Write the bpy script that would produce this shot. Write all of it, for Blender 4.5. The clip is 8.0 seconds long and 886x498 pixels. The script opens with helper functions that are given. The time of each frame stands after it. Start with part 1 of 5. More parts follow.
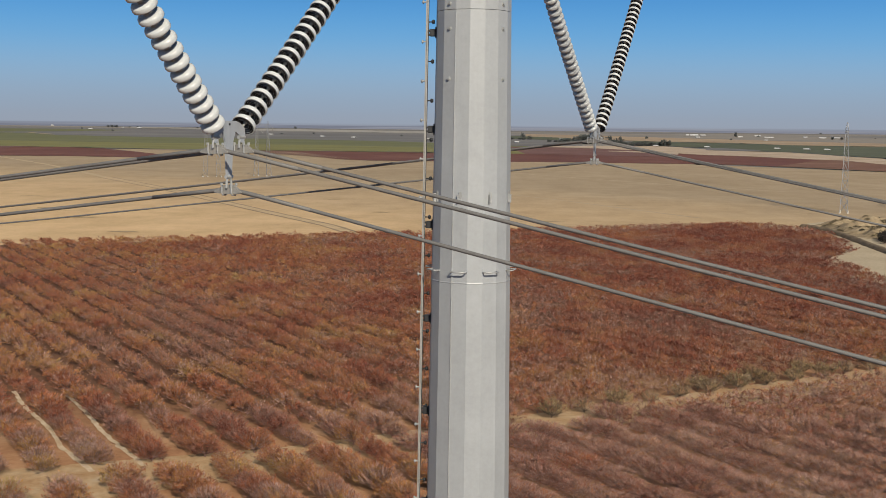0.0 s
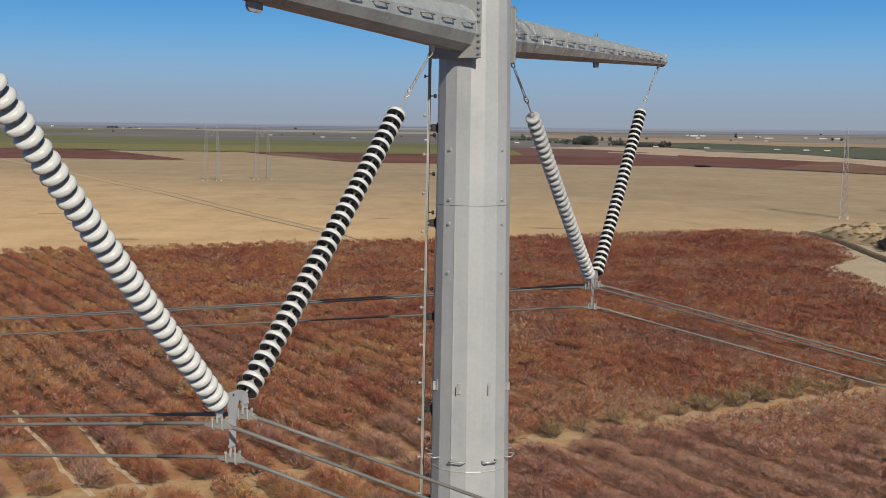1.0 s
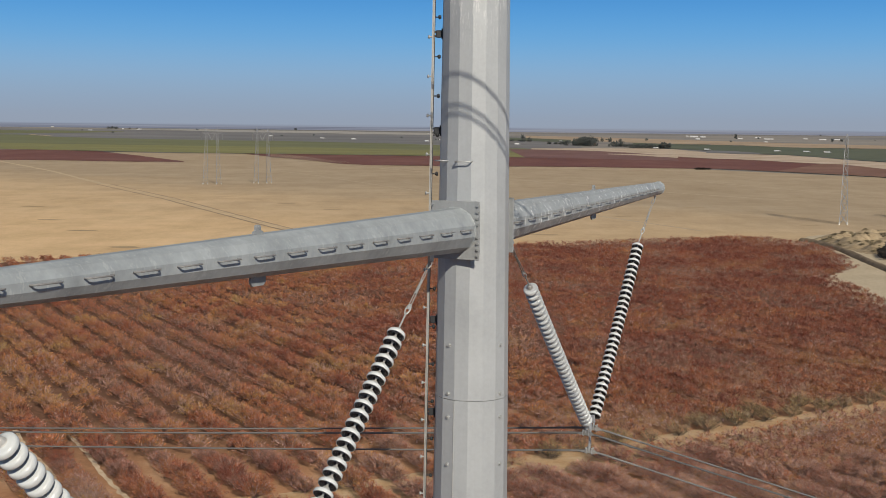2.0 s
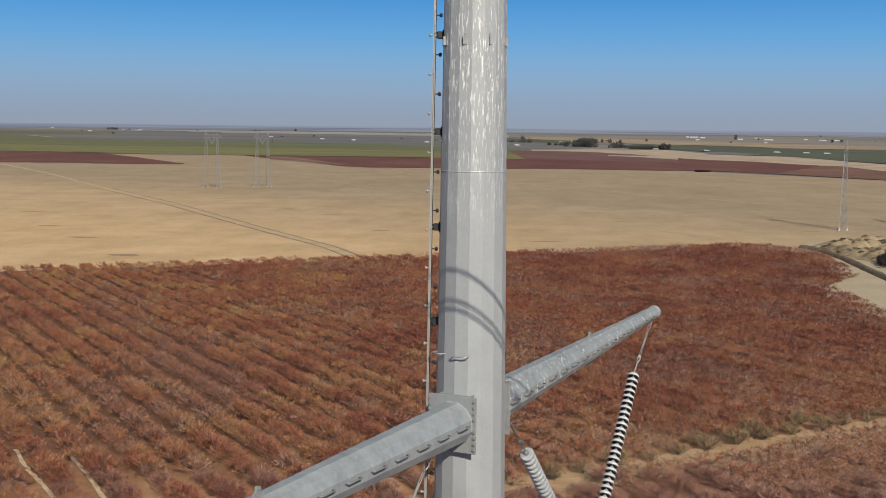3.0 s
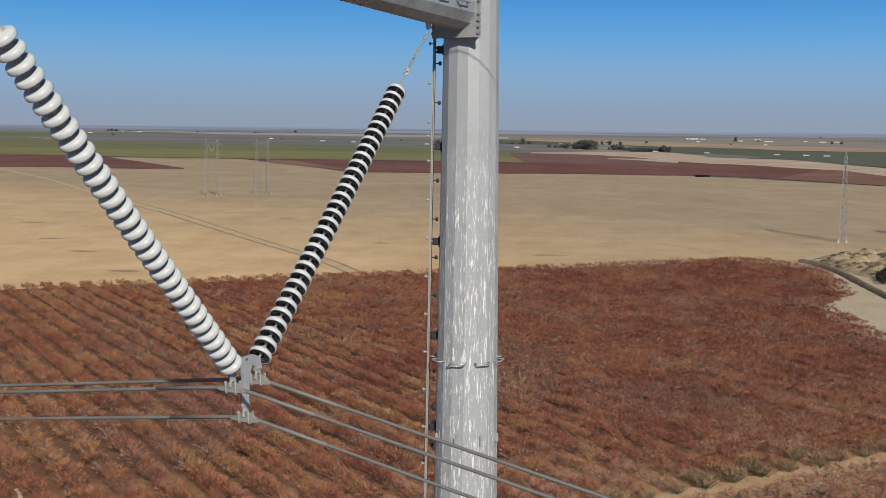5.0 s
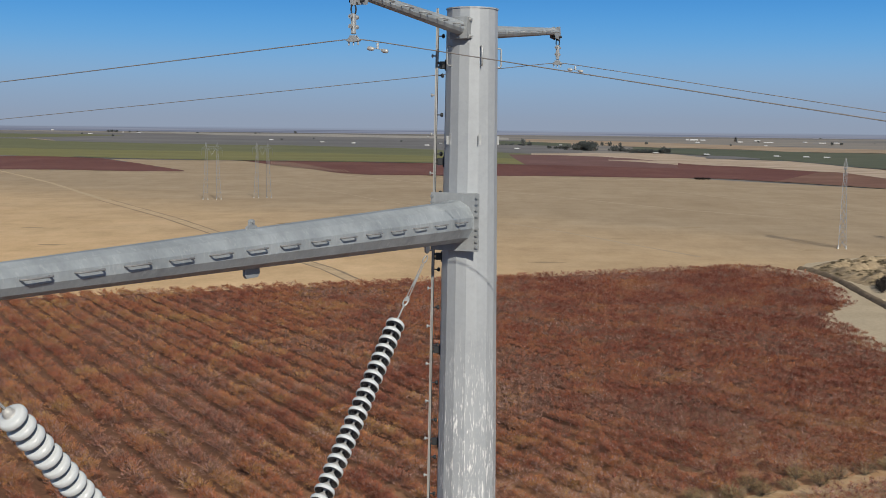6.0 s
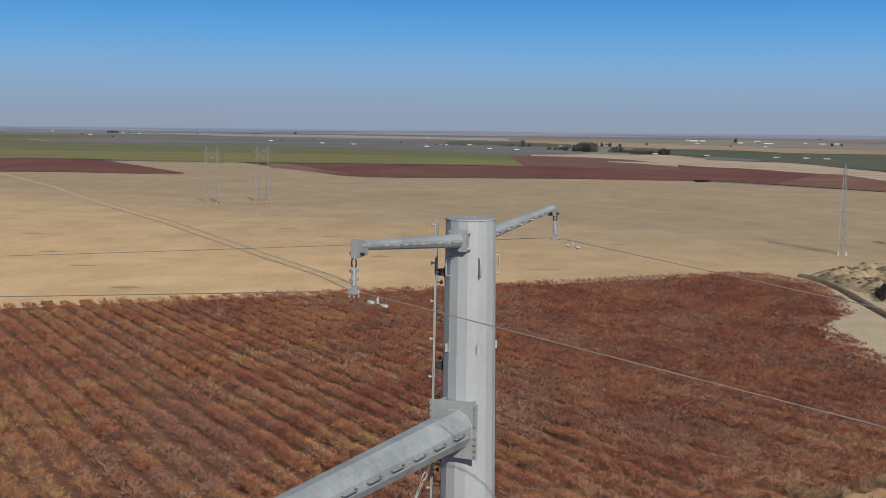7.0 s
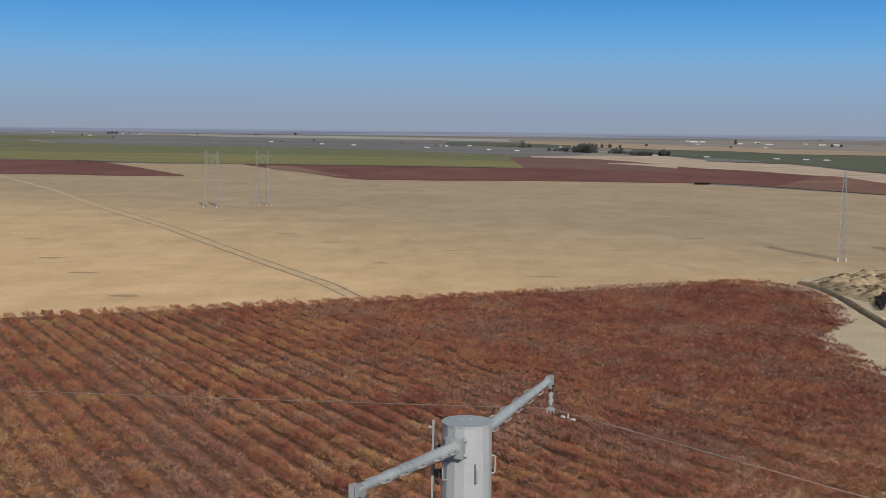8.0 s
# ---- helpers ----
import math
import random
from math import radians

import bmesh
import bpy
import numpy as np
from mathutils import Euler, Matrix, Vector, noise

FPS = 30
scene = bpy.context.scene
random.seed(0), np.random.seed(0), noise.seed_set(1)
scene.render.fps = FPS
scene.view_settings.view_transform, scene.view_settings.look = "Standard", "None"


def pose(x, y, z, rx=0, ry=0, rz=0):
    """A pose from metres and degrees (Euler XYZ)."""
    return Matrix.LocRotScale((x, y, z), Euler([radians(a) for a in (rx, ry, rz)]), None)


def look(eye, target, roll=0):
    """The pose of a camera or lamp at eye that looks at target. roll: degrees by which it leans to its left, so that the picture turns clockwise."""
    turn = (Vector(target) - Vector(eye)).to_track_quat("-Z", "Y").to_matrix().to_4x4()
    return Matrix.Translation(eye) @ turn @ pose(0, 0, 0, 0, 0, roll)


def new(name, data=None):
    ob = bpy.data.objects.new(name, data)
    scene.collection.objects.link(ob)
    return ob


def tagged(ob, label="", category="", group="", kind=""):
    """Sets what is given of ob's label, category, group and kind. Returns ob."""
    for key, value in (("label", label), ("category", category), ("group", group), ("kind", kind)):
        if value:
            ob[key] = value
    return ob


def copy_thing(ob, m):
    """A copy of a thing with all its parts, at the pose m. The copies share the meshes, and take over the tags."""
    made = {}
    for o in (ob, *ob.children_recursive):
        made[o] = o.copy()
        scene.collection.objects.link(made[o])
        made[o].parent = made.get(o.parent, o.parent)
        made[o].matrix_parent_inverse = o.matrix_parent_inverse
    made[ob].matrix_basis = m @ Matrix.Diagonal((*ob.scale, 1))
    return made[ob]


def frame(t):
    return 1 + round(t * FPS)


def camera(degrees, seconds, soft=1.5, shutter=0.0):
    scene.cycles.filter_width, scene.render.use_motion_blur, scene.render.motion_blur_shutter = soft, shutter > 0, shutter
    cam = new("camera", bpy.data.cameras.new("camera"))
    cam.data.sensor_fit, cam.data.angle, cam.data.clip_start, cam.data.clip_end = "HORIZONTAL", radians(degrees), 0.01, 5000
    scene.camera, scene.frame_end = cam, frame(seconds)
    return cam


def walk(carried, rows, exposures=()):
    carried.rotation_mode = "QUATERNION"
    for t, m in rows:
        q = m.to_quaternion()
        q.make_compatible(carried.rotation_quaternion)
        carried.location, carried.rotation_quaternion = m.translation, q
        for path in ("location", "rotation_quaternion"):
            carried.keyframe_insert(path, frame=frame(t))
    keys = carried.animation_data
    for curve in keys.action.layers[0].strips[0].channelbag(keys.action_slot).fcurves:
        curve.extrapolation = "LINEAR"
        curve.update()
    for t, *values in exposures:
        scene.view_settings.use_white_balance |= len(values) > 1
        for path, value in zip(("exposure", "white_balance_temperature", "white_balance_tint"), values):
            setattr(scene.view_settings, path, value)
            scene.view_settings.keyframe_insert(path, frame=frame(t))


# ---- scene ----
# ---------------------------------------------------------------- camera
cam = camera(41.124, 8.0, soft=0.55)
STATIONS = [
    (0.0, -0.425, -17.940, 39.109), (0.5, -0.425, -17.935, 40.537), (1.0, -0.445, -17.933, 41.973),
    (1.5, -0.459, -17.935, 43.412), (2.0, -0.462, -17.937, 44.907), (2.2, -0.460, -17.938, 45.494),
    (3.3, -0.445, -17.938, 48.688), (3.5, -0.440, -17.938, 49.277), (4.0, -0.422, -17.935, 50.772),
    (4.2, -0.416, -17.933, 51.376), (5.3, -0.386, -17.921, 54.737), (5.5, -0.387, -17.919, 55.357),
    (6.0, -0.400, -17.911, 56.931), (6.5, -0.408, -17.900, 58.498), (7.0, -0.417, -17.887, 60.059),
    (7.5, -0.415, -17.875, 61.631), (8.0, -0.400, -17.865, 63.200)]
PITCH, ROLL = radians(5.755), 0.6175
walk(cam, [(t, look((x, y, z), (x, y + math.cos(PITCH), z - math.sin(PITCH)), ROLL)) for t, x, y, z in STATIONS],
     [(0.0, -0.08, 6850, 10), (2.0, -0.10, 6650, 10), (4.0, -0.12, 6520, 10), (6.0, -0.15, 6350, 10), (8.0, -0.15, 6350, 10)])

# ---------------------------------------------------------------- light
SKY = 0.050                                       # strength of the clear sky
SUN_AZ, SUN_EL = radians(163.5), radians(32.0)      # clockwise from +y
world = bpy.data.worlds.new("world")
scene.world = world
world.use_nodes = True
wt = world.node_tree
sky = wt.nodes.new("ShaderNodeTexSky")
sky.sky_type, sky.sun_disc = "NISHITA", False
sky.sun_elevation, sky.sun_rotation = SUN_EL, SUN_AZ
sky.altitude, sky.air_density, sky.dust_density, sky.ozone_density = 100, 1.0, 0.4, 3.0
# valley haze low over the horizon, clearing to blue a few degrees up
sw = wt.nodes.new("ShaderNodeTexCoord")
sep = wt.nodes.new("ShaderNodeSeparateXYZ")
haze = wt.nodes.new("ShaderNodeValToRGB")
haze.color_ramp.interpolation = "B_SPLINE"
for i, (h, c) in enumerate([(0, (0.316, 0.372, 0.472)), (0.016, (0.305, 0.377, 0.494)), (0.045, (0.278, 0.455, 0.666)), (0.075, (0.150, 0.427, 0.777)), (0.11, (0.072, 0.316, 0.733)), (0.25, (0.050, 0.211, 0.555))]):
    e = haze.color_ramp.elements[i] if i < 2 else haze.color_ramp.elements.new(h)
    e.position, e.color = h, (*c, 1)
clear = wt.nodes.new("ShaderNodeMapRange")
clear.inputs[1].default_value, clear.inputs[2].default_value = 0.12, 0.26
lum = wt.nodes.new("ShaderNodeMix")
lum.data_type, lum.blend_type = "RGBA", "MULTIPLY"
lum.inputs[0].default_value = 1.0
lum.inputs[7].default_value = (SKY, SKY, SKY, 1)
both = wt.nodes.new("ShaderNodeMix")
both.data_type = "RGBA"
for a, b in ((sw.outputs["Generated"], sep.inputs[0]), (sep.outputs[2], haze.inputs[0]), (sep.outputs[2], clear.inputs[0]), (sky.outputs[0], lum.inputs[6]),
             (clear.outputs[0], both.inputs[0]), (haze.outputs[0], both.inputs[6]), (lum.outputs[2], both.inputs[7]), (both.outputs[2], wt.nodes["Background"].inputs[0])):
    wt.links.new(a, b)
wt.nodes["Background"].inputs[1].default_value = 1.0
sun = new("sun", bpy.data.lights.new("sun", "SUN"))
sun.data.energy, sun.data.angle, sun.data.color = 5.1, radians(0.5), (1.0, 0.915, 0.775)
toward = Vector((math.sin(SUN_AZ) * math.cos(SUN_EL), math.cos(SUN_AZ) * math.cos(SUN_EL), math.sin(SUN_EL)))
sun.matrix_world = look(toward * 200, (0, 0, 0))


# ---------------------------------------------------------------- materials
class Mat:
    """A small wrapper round a node material."""

    def __init__(self, name, rough=0.6, metal=0.0):
        self.m = bpy.data.materials.new(name)
        self.m.use_nodes = True
        self.t = self.m.node_tree
        self.b = self.t.nodes["Principled BSDF"]
        self.b.inputs["Roughness"].default_value = rough
        self.b.inputs["Metallic"].default_value = metal

    def node(self, kind):
        return self.t.nodes.new(kind)

    def link(self, a, b):
        self.t.links.new(a, b)

    def coords(self, which="Object", scale=(1, 1, 1)):
        n = self.node("ShaderNodeMapping")
        if which == "World":
            self.link(self.node("ShaderNodeNewGeometry").outputs["Position"], n.inputs[0])
        else:
            self.link(self.node("ShaderNodeTexCoord").outputs[which], n.inputs[0])
        n.inputs["Scale"].default_value = scale
        return n.outputs[0]

    def noise(self, vec, scale, detail=4, rough=0.6):
        n = self.node("ShaderNodeTexNoise")
        self.link(vec, n.inputs["Vector"])
        n.inputs["Scale"].default_value, n.inputs["Detail"].default_value = scale, detail
        n.inputs["Roughness"].default_value = rough
        return n.outputs["Fac"]

    def ramp(self, fac, stops):
        n = self.node("ShaderNodeValToRGB")
        el = n.color_ramp.elements
        while len(el) < len(stops):
            el.new(0.5)
        for e, (p, c) in zip(el, stops):
            e.position = p
            e.color = (*c, 1) if isinstance(c, tuple) else (c, c, c, 1)
        self.link(fac, n.inputs[0])
        return n.outputs["Color"]

    def mix(self, fac, a, b, blend="MIX"):
        n = self.node("ShaderNodeMix")
        n.data_type, n.blend_type = "RGBA", blend
        for s, v in ((n.inputs[0], fac), (n.inputs[6], a), (n.inputs[7], b)):
            if isinstance(v, (int, float)):
                s.default_value = v
            elif isinstance(v, tuple):
                s.default_value = (*v, 1)
            else:
                self.link(v, s)
        return n.outputs[2]

    def math(self, op, a, b=0.0):
        n = self.node("ShaderNodeMath")
        n.operation = op
        for s, v in zip(n.inputs, (a, b)):
            if isinstance(v, (int, float)):
                s.default_value = v
            else:
                self.link(v, s)
        return n.outputs[0]

    def color(self, c):
        if isinstance(c, tuple):
            self.b.inputs["Base Color"].default_value = (*c, 1)
        else:
            self.link(c, self.b.inputs["Base Color"])
        return self

    def rough(self, c):
        self.link(c, self.b.inputs["Roughness"])
        return self

    def bump(self, h, strength=0.3, dist=0.01):
        n = self.node("ShaderNodeBump")
        n.inputs["Strength"].default_value, n.inputs["Distance"].default_value = strength, dist
        self.link(h, n.inputs["Height"])
        self.link(n.outputs[0], self.b.inputs["Normal"])
        return self


def galvanised(name, dark, light, streak=0.5, metal=0.35, rough=0.5, spangle=14, runs=None, drips=0.0):
    """Zinc-coated steel: cloudy patches, fine spangle, vertical runs."""
    k = Mat(name, rough, metal)
    k.b.inputs["Specular IOR Level"].default_value = 0.3
    v = k.coords("Object")
    cloud = k.noise(v, 1.3, 5, 0.65)
    fine = k.noise(v, spangle, 3, 0.7)
    col = k.ramp(k.mix(0.35, cloud, fine), [(0.32, dark), (0.68, light)])
    run = k.noise(k.coords("Object", (9, 9, 0.35)), 1.6, 4, 0.6)
    col = k.mix(streak * 0.5, col, k.ramp(run, [(0.35, tuple(c * 0.75 for c in dark)), (0.65, light)]))
    if runs:
        z0, z1, strength = runs
        sep = k.node("ShaderNodeSeparateXYZ")
        k.link(k.node("ShaderNodeTexCoord").outputs["Object"], sep.inputs[0])
        ms = [k.node("ShaderNodeMapRange") for _ in "ab"]
        for n, (a, b) in zip(ms, ((z0, z0 + 2.5), (z1, z1 - 1.5))):
            k.link(sep.outputs[2], n.inputs[0])
            n.inputs[1].default_value, n.inputs[2].default_value = a, b
        m = k.math("MULTIPLY", ms[0].outputs[0], ms[1].outputs[0])
        drip = k.noise(k.coords("Object", (27, 27, 3.0)), 1.4, 4, 0.75)
        d = k.ramp(drip, [(0.55, 0.0), (0.61, 1.0)])
        col = k.mix(k.math("MULTIPLY", k.math("MULTIPLY", d, m), strength), col, (0.9, 0.9, 0.88))
    if drips:
        d = k.ramp(k.noise(k.coords("Object", (5, 5, 1.6)), 2.6, 4, 0.75), [(0.56, 0.0), (0.66, 1.0)])
        col = k.mix(k.math("MULTIPLY", d, drips), col, (0.78, 0.80, 0.80))
    k.color(col)
    k.rough(k.ramp(fine, [(0.3, rough - 0.04), (0.7, rough + 0.05)]))
    return k.bump(k.mix(0.5, cloud, fine), 0.06, 0.01).m


def plain(name, col, rough=0.5, metal=0.0, var=0.15, scale=8):
    k = Mat(name, rough, metal)
    n = k.noise(k.coords("Object"), scale, 4)
    k.color(k.ramp(n, [(0.3, tuple(c * (1 - var) for c in col)), (0.7, tuple(min(1, c * (1 + var)) for c in col))]))
    return k.bump(n, 0.1, 0.004).m


M_POLE = galvanised("weathered_galvanised_pole", (0.312, 0.333, 0.354), (0.388, 0.413, 0.438), 0.12, 0.12, 0.46, runs=(46.0, 54.0, 0.75))
M_ARM = galvanised("galvanised_arm", (0.225, 0.252, 0.272), (0.405, 0.445, 0.472), 0.1, 0.15, 0.48, 5, None, 0.14)
M_ARM_RUN = galvanised("galvanised_arm_with_pale_runs", (0.22, 0.242, 0.256), (0.39, 0.42, 0.438), 0.15, 0.15, 0.48, 9, None, 0.85)
M_YOKE = galvanised("blue_grey_zinc_plate", (0.32, 0.35, 0.39), (0.45, 0.48, 0.52), 0.3, 0.2, 0.45, 12)
M_LOOP = galvanised("dark_step_rod", (0.19, 0.195, 0.20), (0.33, 0.335, 0.34), 0.3, 0.2, 0.5, 20)
M_LINK = galvanised("dull_zinc_link", (0.22, 0.225, 0.225), (0.38, 0.385, 0.38), 0.3, 0.3, 0.45, 20)
M_CLAMP = galvanised("dull_cast_clamp", (0.20, 0.20, 0.195), (0.34, 0.335, 0.32), 0.3, 0.2, 0.55, 15)
M_PLATE = galvanised("galvanised_plate", (0.215, 0.23, 0.243), (0.32, 0.34, 0.353), 0.3, 0.12, 0.5, 12)
M_HARD = galvanised("galvanised_hardware", (0.33, 0.345, 0.35), (0.50, 0.515, 0.52), 0.3, 0.35, 0.42, 20)
M_STEEL_DARK = plain("dark_steel", (0.035, 0.037, 0.04), 0.5, 0.3)
M_RAIL = galvanised("rail_zinc", (0.30, 0.30, 0.29), (0.46, 0.455, 0.44), 0.4, 0.3, 0.45, 20)
M_ALU = galvanised("stranded_aluminium", (0.135, 0.134, 0.134), (0.215, 0.213, 0.21), 0.2, 0.2, 0.65, 20)
M_GW = plain("earth_wire_steel", (0.24, 0.22, 0.205), 0.5, 0.3)
M_GLAZE = plain("white_porcelain_glaze", (0.52, 0.55, 0.565), 0.22, 0.0, 0.05, 5)
# near black: the shade beneath each disc is put into the colour
M_UNDER = plain("shaded_porcelain_underside", (0.022, 0.025, 0.03), 0.35, 0.0, 0.15, 9)
M_CEMENT = plain("insulator_cap_zinc", (0.42, 0.42, 0.41), 0.55, 0.3, 0.2, 20)
M_LATTICE = plain("lattice_zinc", (0.26, 0.27, 0.29), 0.55, 0.2, 0.12, 2)
M_CONCRETE = plain("pale_concrete", (0.55, 0.53, 0.49), 0.85, 0.0, 0.12, 3)
M_WHITE = plain("white_sheet_roof", (0.56, 0.57, 0.58), 0.5, 0.0, 0.06, 0.5)
M_WALL = plain("pale_shed_wall", (0.34, 0.34, 0.34), 0.8, 0.0, 0.1, 0.5)


def soil(name, a, b, c, big=0.02, fine=0.6, stretch=(1, 1, 1), bump=0.25):
    """Bare or planted ground seen from above: three tones at two scales, in world metres."""
    k = Mat(name, 0.95)
    k.b.inputs["Specular IOR Level"].default_value = 0.15
    v = k.coords("World", stretch)
    n1, n2 = k.noise(v, big, 6, 0.6), k.noise(v, fine, 5, 0.7)
    col = k.ramp(n1, [(0.33, a), (0.52, b), (0.70, c)])
    col = k.mix(0.45, col, k.ramp(n2, [(0.3, tuple(x * 0.72 for x in b)), (0.7, tuple(x * 1.25 for x in b))]))
    return k.color(col).bump(n2, bump, 0.2).m




def fallow():
    """Fallow soil: paler near the orchard, darker and greyer farther out, with tillage streaks and blotches."""
    k = Mat("fallow_tan_field", 0.95)
    k.b.inputs["Specular IOR Level"].default_value = 0.12
    v = k.coords("World")
    sep = k.node("ShaderNodeSeparateXYZ")
    k.link(v, sep.inputs[0])
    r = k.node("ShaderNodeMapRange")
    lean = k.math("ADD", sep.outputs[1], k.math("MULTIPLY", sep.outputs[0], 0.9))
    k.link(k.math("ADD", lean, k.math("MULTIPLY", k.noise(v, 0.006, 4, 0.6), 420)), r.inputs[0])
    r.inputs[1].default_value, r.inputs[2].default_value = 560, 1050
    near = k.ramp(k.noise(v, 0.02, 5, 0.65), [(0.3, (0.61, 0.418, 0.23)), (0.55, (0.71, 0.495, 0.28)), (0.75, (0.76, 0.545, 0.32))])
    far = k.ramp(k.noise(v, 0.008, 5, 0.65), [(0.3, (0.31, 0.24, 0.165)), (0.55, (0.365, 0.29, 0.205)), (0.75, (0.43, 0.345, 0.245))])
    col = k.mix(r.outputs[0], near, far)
    streak = k.noise(k.coords("World", (0.2, 1, 1)), 0.06, 5, 0.7)
    grit = k.noise(v, 0.7, 4, 0.7)
    blotch = k.noise(k.coords("World", (1, 0.45, 1)), 0.04, 6, 0.75)
    col = k.mix(1.0, col, k.ramp(blotch, [(0.36, (0.86, 0.85, 0.84)), (0.5, (1.0, 1.0, 1.0)), (0.64, (1.10, 1.11, 1.13))]), "MULTIPLY")
    col = k.mix(0.16, col, k.ramp(streak, [(0.3, (0.30, 0.22, 0.13)), (0.7, (0.60, 0.46, 0.28))]))
    col = k.mix(0.15, col, k.ramp(grit, [(0.3, (0.26, 0.19, 0.11)), (0.7, (0.62, 0.48, 0.30))]))
    return k.color(col).bump(grit, 0.25, 0.2).m


M_FIELD = fallow()


def litter():
    """Orchard soil: sandy and scraped near the track, under fallen leaves deeper in, darkened there for the shade
    between rows.
    """
    k = Mat("leaf_littered_soil", 0.95)
    k.b.inputs["Specular IOR Level"].default_value = 0.15
    v = k.coords("World")
    n1, n2 = k.noise(v, 0.10, 6, 0.6), k.noise(v, 1.2, 5, 0.7)
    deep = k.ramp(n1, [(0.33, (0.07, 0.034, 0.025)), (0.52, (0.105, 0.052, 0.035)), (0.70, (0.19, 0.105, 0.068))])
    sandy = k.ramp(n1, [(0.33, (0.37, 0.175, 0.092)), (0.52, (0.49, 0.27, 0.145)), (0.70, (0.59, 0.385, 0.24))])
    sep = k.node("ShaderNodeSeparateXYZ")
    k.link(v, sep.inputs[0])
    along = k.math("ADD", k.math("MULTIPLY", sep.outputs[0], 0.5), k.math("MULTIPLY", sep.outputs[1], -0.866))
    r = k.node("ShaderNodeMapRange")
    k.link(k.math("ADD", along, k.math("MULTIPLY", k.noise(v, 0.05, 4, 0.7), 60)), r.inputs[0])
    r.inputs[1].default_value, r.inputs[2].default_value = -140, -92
    # dark again beyond the seen rows, added to cut light bounced under the arms
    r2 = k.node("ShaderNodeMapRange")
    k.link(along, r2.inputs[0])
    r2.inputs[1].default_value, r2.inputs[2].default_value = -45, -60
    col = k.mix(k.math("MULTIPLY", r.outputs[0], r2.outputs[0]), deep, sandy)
    col = k.mix(0.36, col, k.ramp(n2, [(0.3, (0.13, 0.066, 0.043)), (0.7, (0.36, 0.20, 0.12))]))
    return k.color(col).bump(n2, 0.25, 0.2).m


M_LITTER = litter()
M_ROAD = soil("sandy_farm_track", (0.34, 0.18, 0.085), (0.45, 0.31, 0.18), (0.54, 0.44, 0.325), 0.28, 1.5)
M_YARD = soil("dusty_yard_soil", (0.40, 0.33, 0.23), (0.47, 0.395, 0.285), (0.54, 0.46, 0.33), 0.07, 0.8)
M_SAND = soil("pale_loose_sand", (0.52, 0.42, 0.26), (0.62, 0.50, 0.32), (0.68, 0.56, 0.38), 0.2, 0.9)
M_DAMP = soil("damp_field_soil", (0.34, 0.255, 0.155), (0.37, 0.28, 0.17), (0.41, 0.31, 0.19), 0.1, 0.9)
M_RUT = soil("dark_wheel_track", (0.21, 0.16, 0.115), (0.32, 0.245, 0.165), (0.47, 0.36, 0.23), 0.22, 0.9)
M_LANE = soil("pale_field_lane", (0.37, 0.29, 0.195), (0.43, 0.34, 0.235), (0.50, 0.40, 0.28), 0.05, 0.5)
M_WORN = soil("worn_field_soil", (0.42, 0.315, 0.20), (0.53, 0.40, 0.25), (0.64, 0.475, 0.295), 0.10, 0.9)
M_PALE = soil("pale_dusty_track", (0.44, 0.345, 0.22), (0.49, 0.385, 0.25), (0.54, 0.43, 0.29), 0.05, 0.5)
M_RED = soil("far_russet_orchard", (0.12, 0.05, 0.043), (0.165, 0.075, 0.062), (0.225, 0.115, 0.095), 0.009, 0.11, (1, 0.45, 1))
M_RUSSET = soil("far_brown_orchard", (0.15, 0.08, 0.06), (0.205, 0.115, 0.085), (0.29, 0.185, 0.135), 0.012, 0.10)
M_MAUVE = soil("far_mauve_orchard", (0.135, 0.072, 0.066), (0.18, 0.10, 0.09), (0.24, 0.145, 0.125), 0.009, 0.11, (1, 0.45, 1))
# far green and grey fields: base colours dulled to imitate haze
M_GREEN = soil("far_green_crop", (0.165, 0.162, 0.07), (0.205, 0.198, 0.085), (0.25, 0.232, 0.105), 0.008, 0.08, (0.4, 1, 1))
M_OLIVE = soil("far_olive_crop", (0.13, 0.138, 0.075), (0.158, 0.165, 0.088), (0.19, 0.188, 0.105), 0.006, 0.08, (0.4, 1, 1))
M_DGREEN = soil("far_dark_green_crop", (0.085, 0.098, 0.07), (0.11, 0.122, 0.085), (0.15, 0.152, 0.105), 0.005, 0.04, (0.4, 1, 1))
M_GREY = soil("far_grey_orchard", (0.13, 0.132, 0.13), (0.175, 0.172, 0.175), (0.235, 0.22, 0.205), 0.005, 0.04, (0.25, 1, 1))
M_FARTAN = soil("far_dry_grass", (0.26, 0.195, 0.135), (0.36, 0.275, 0.195), (0.46, 0.37, 0.27), 0.012, 0.05, (0.3, 1, 1))
M_ASH = soil("far_ashen_stubble", (0.27, 0.26, 0.24), (0.34, 0.325, 0.30), (0.42, 0.40, 0.37), 0.01, 0.06, (0.3, 1, 1))
M_ROUGH = soil("rough_dry_grassland", (0.26, 0.20, 0.135), (0.47, 0.375, 0.285), (0.64, 0.53, 0.43), 0.022, 0.07, (0.45, 1, 1))
M_STRIP = soil("bleached_sand", (0.36, 0.235, 0.14), (0.55, 0.44, 0.315), (0.68, 0.58, 0.45), 0.45, 2.2)
M_BANK = soil("rough_bank_soil", (0.16, 0.12, 0.078), (0.32, 0.25, 0.16), (0.53, 0.44, 0.31), 0.30, 1.3, (1, 1, 1), 0.6)
M_BERM = soil("grey_brown_berm", (0.13, 0.10, 0.07), (0.20, 0.155, 0.11), (0.29, 0.23, 0.16), 0.3, 1.2)


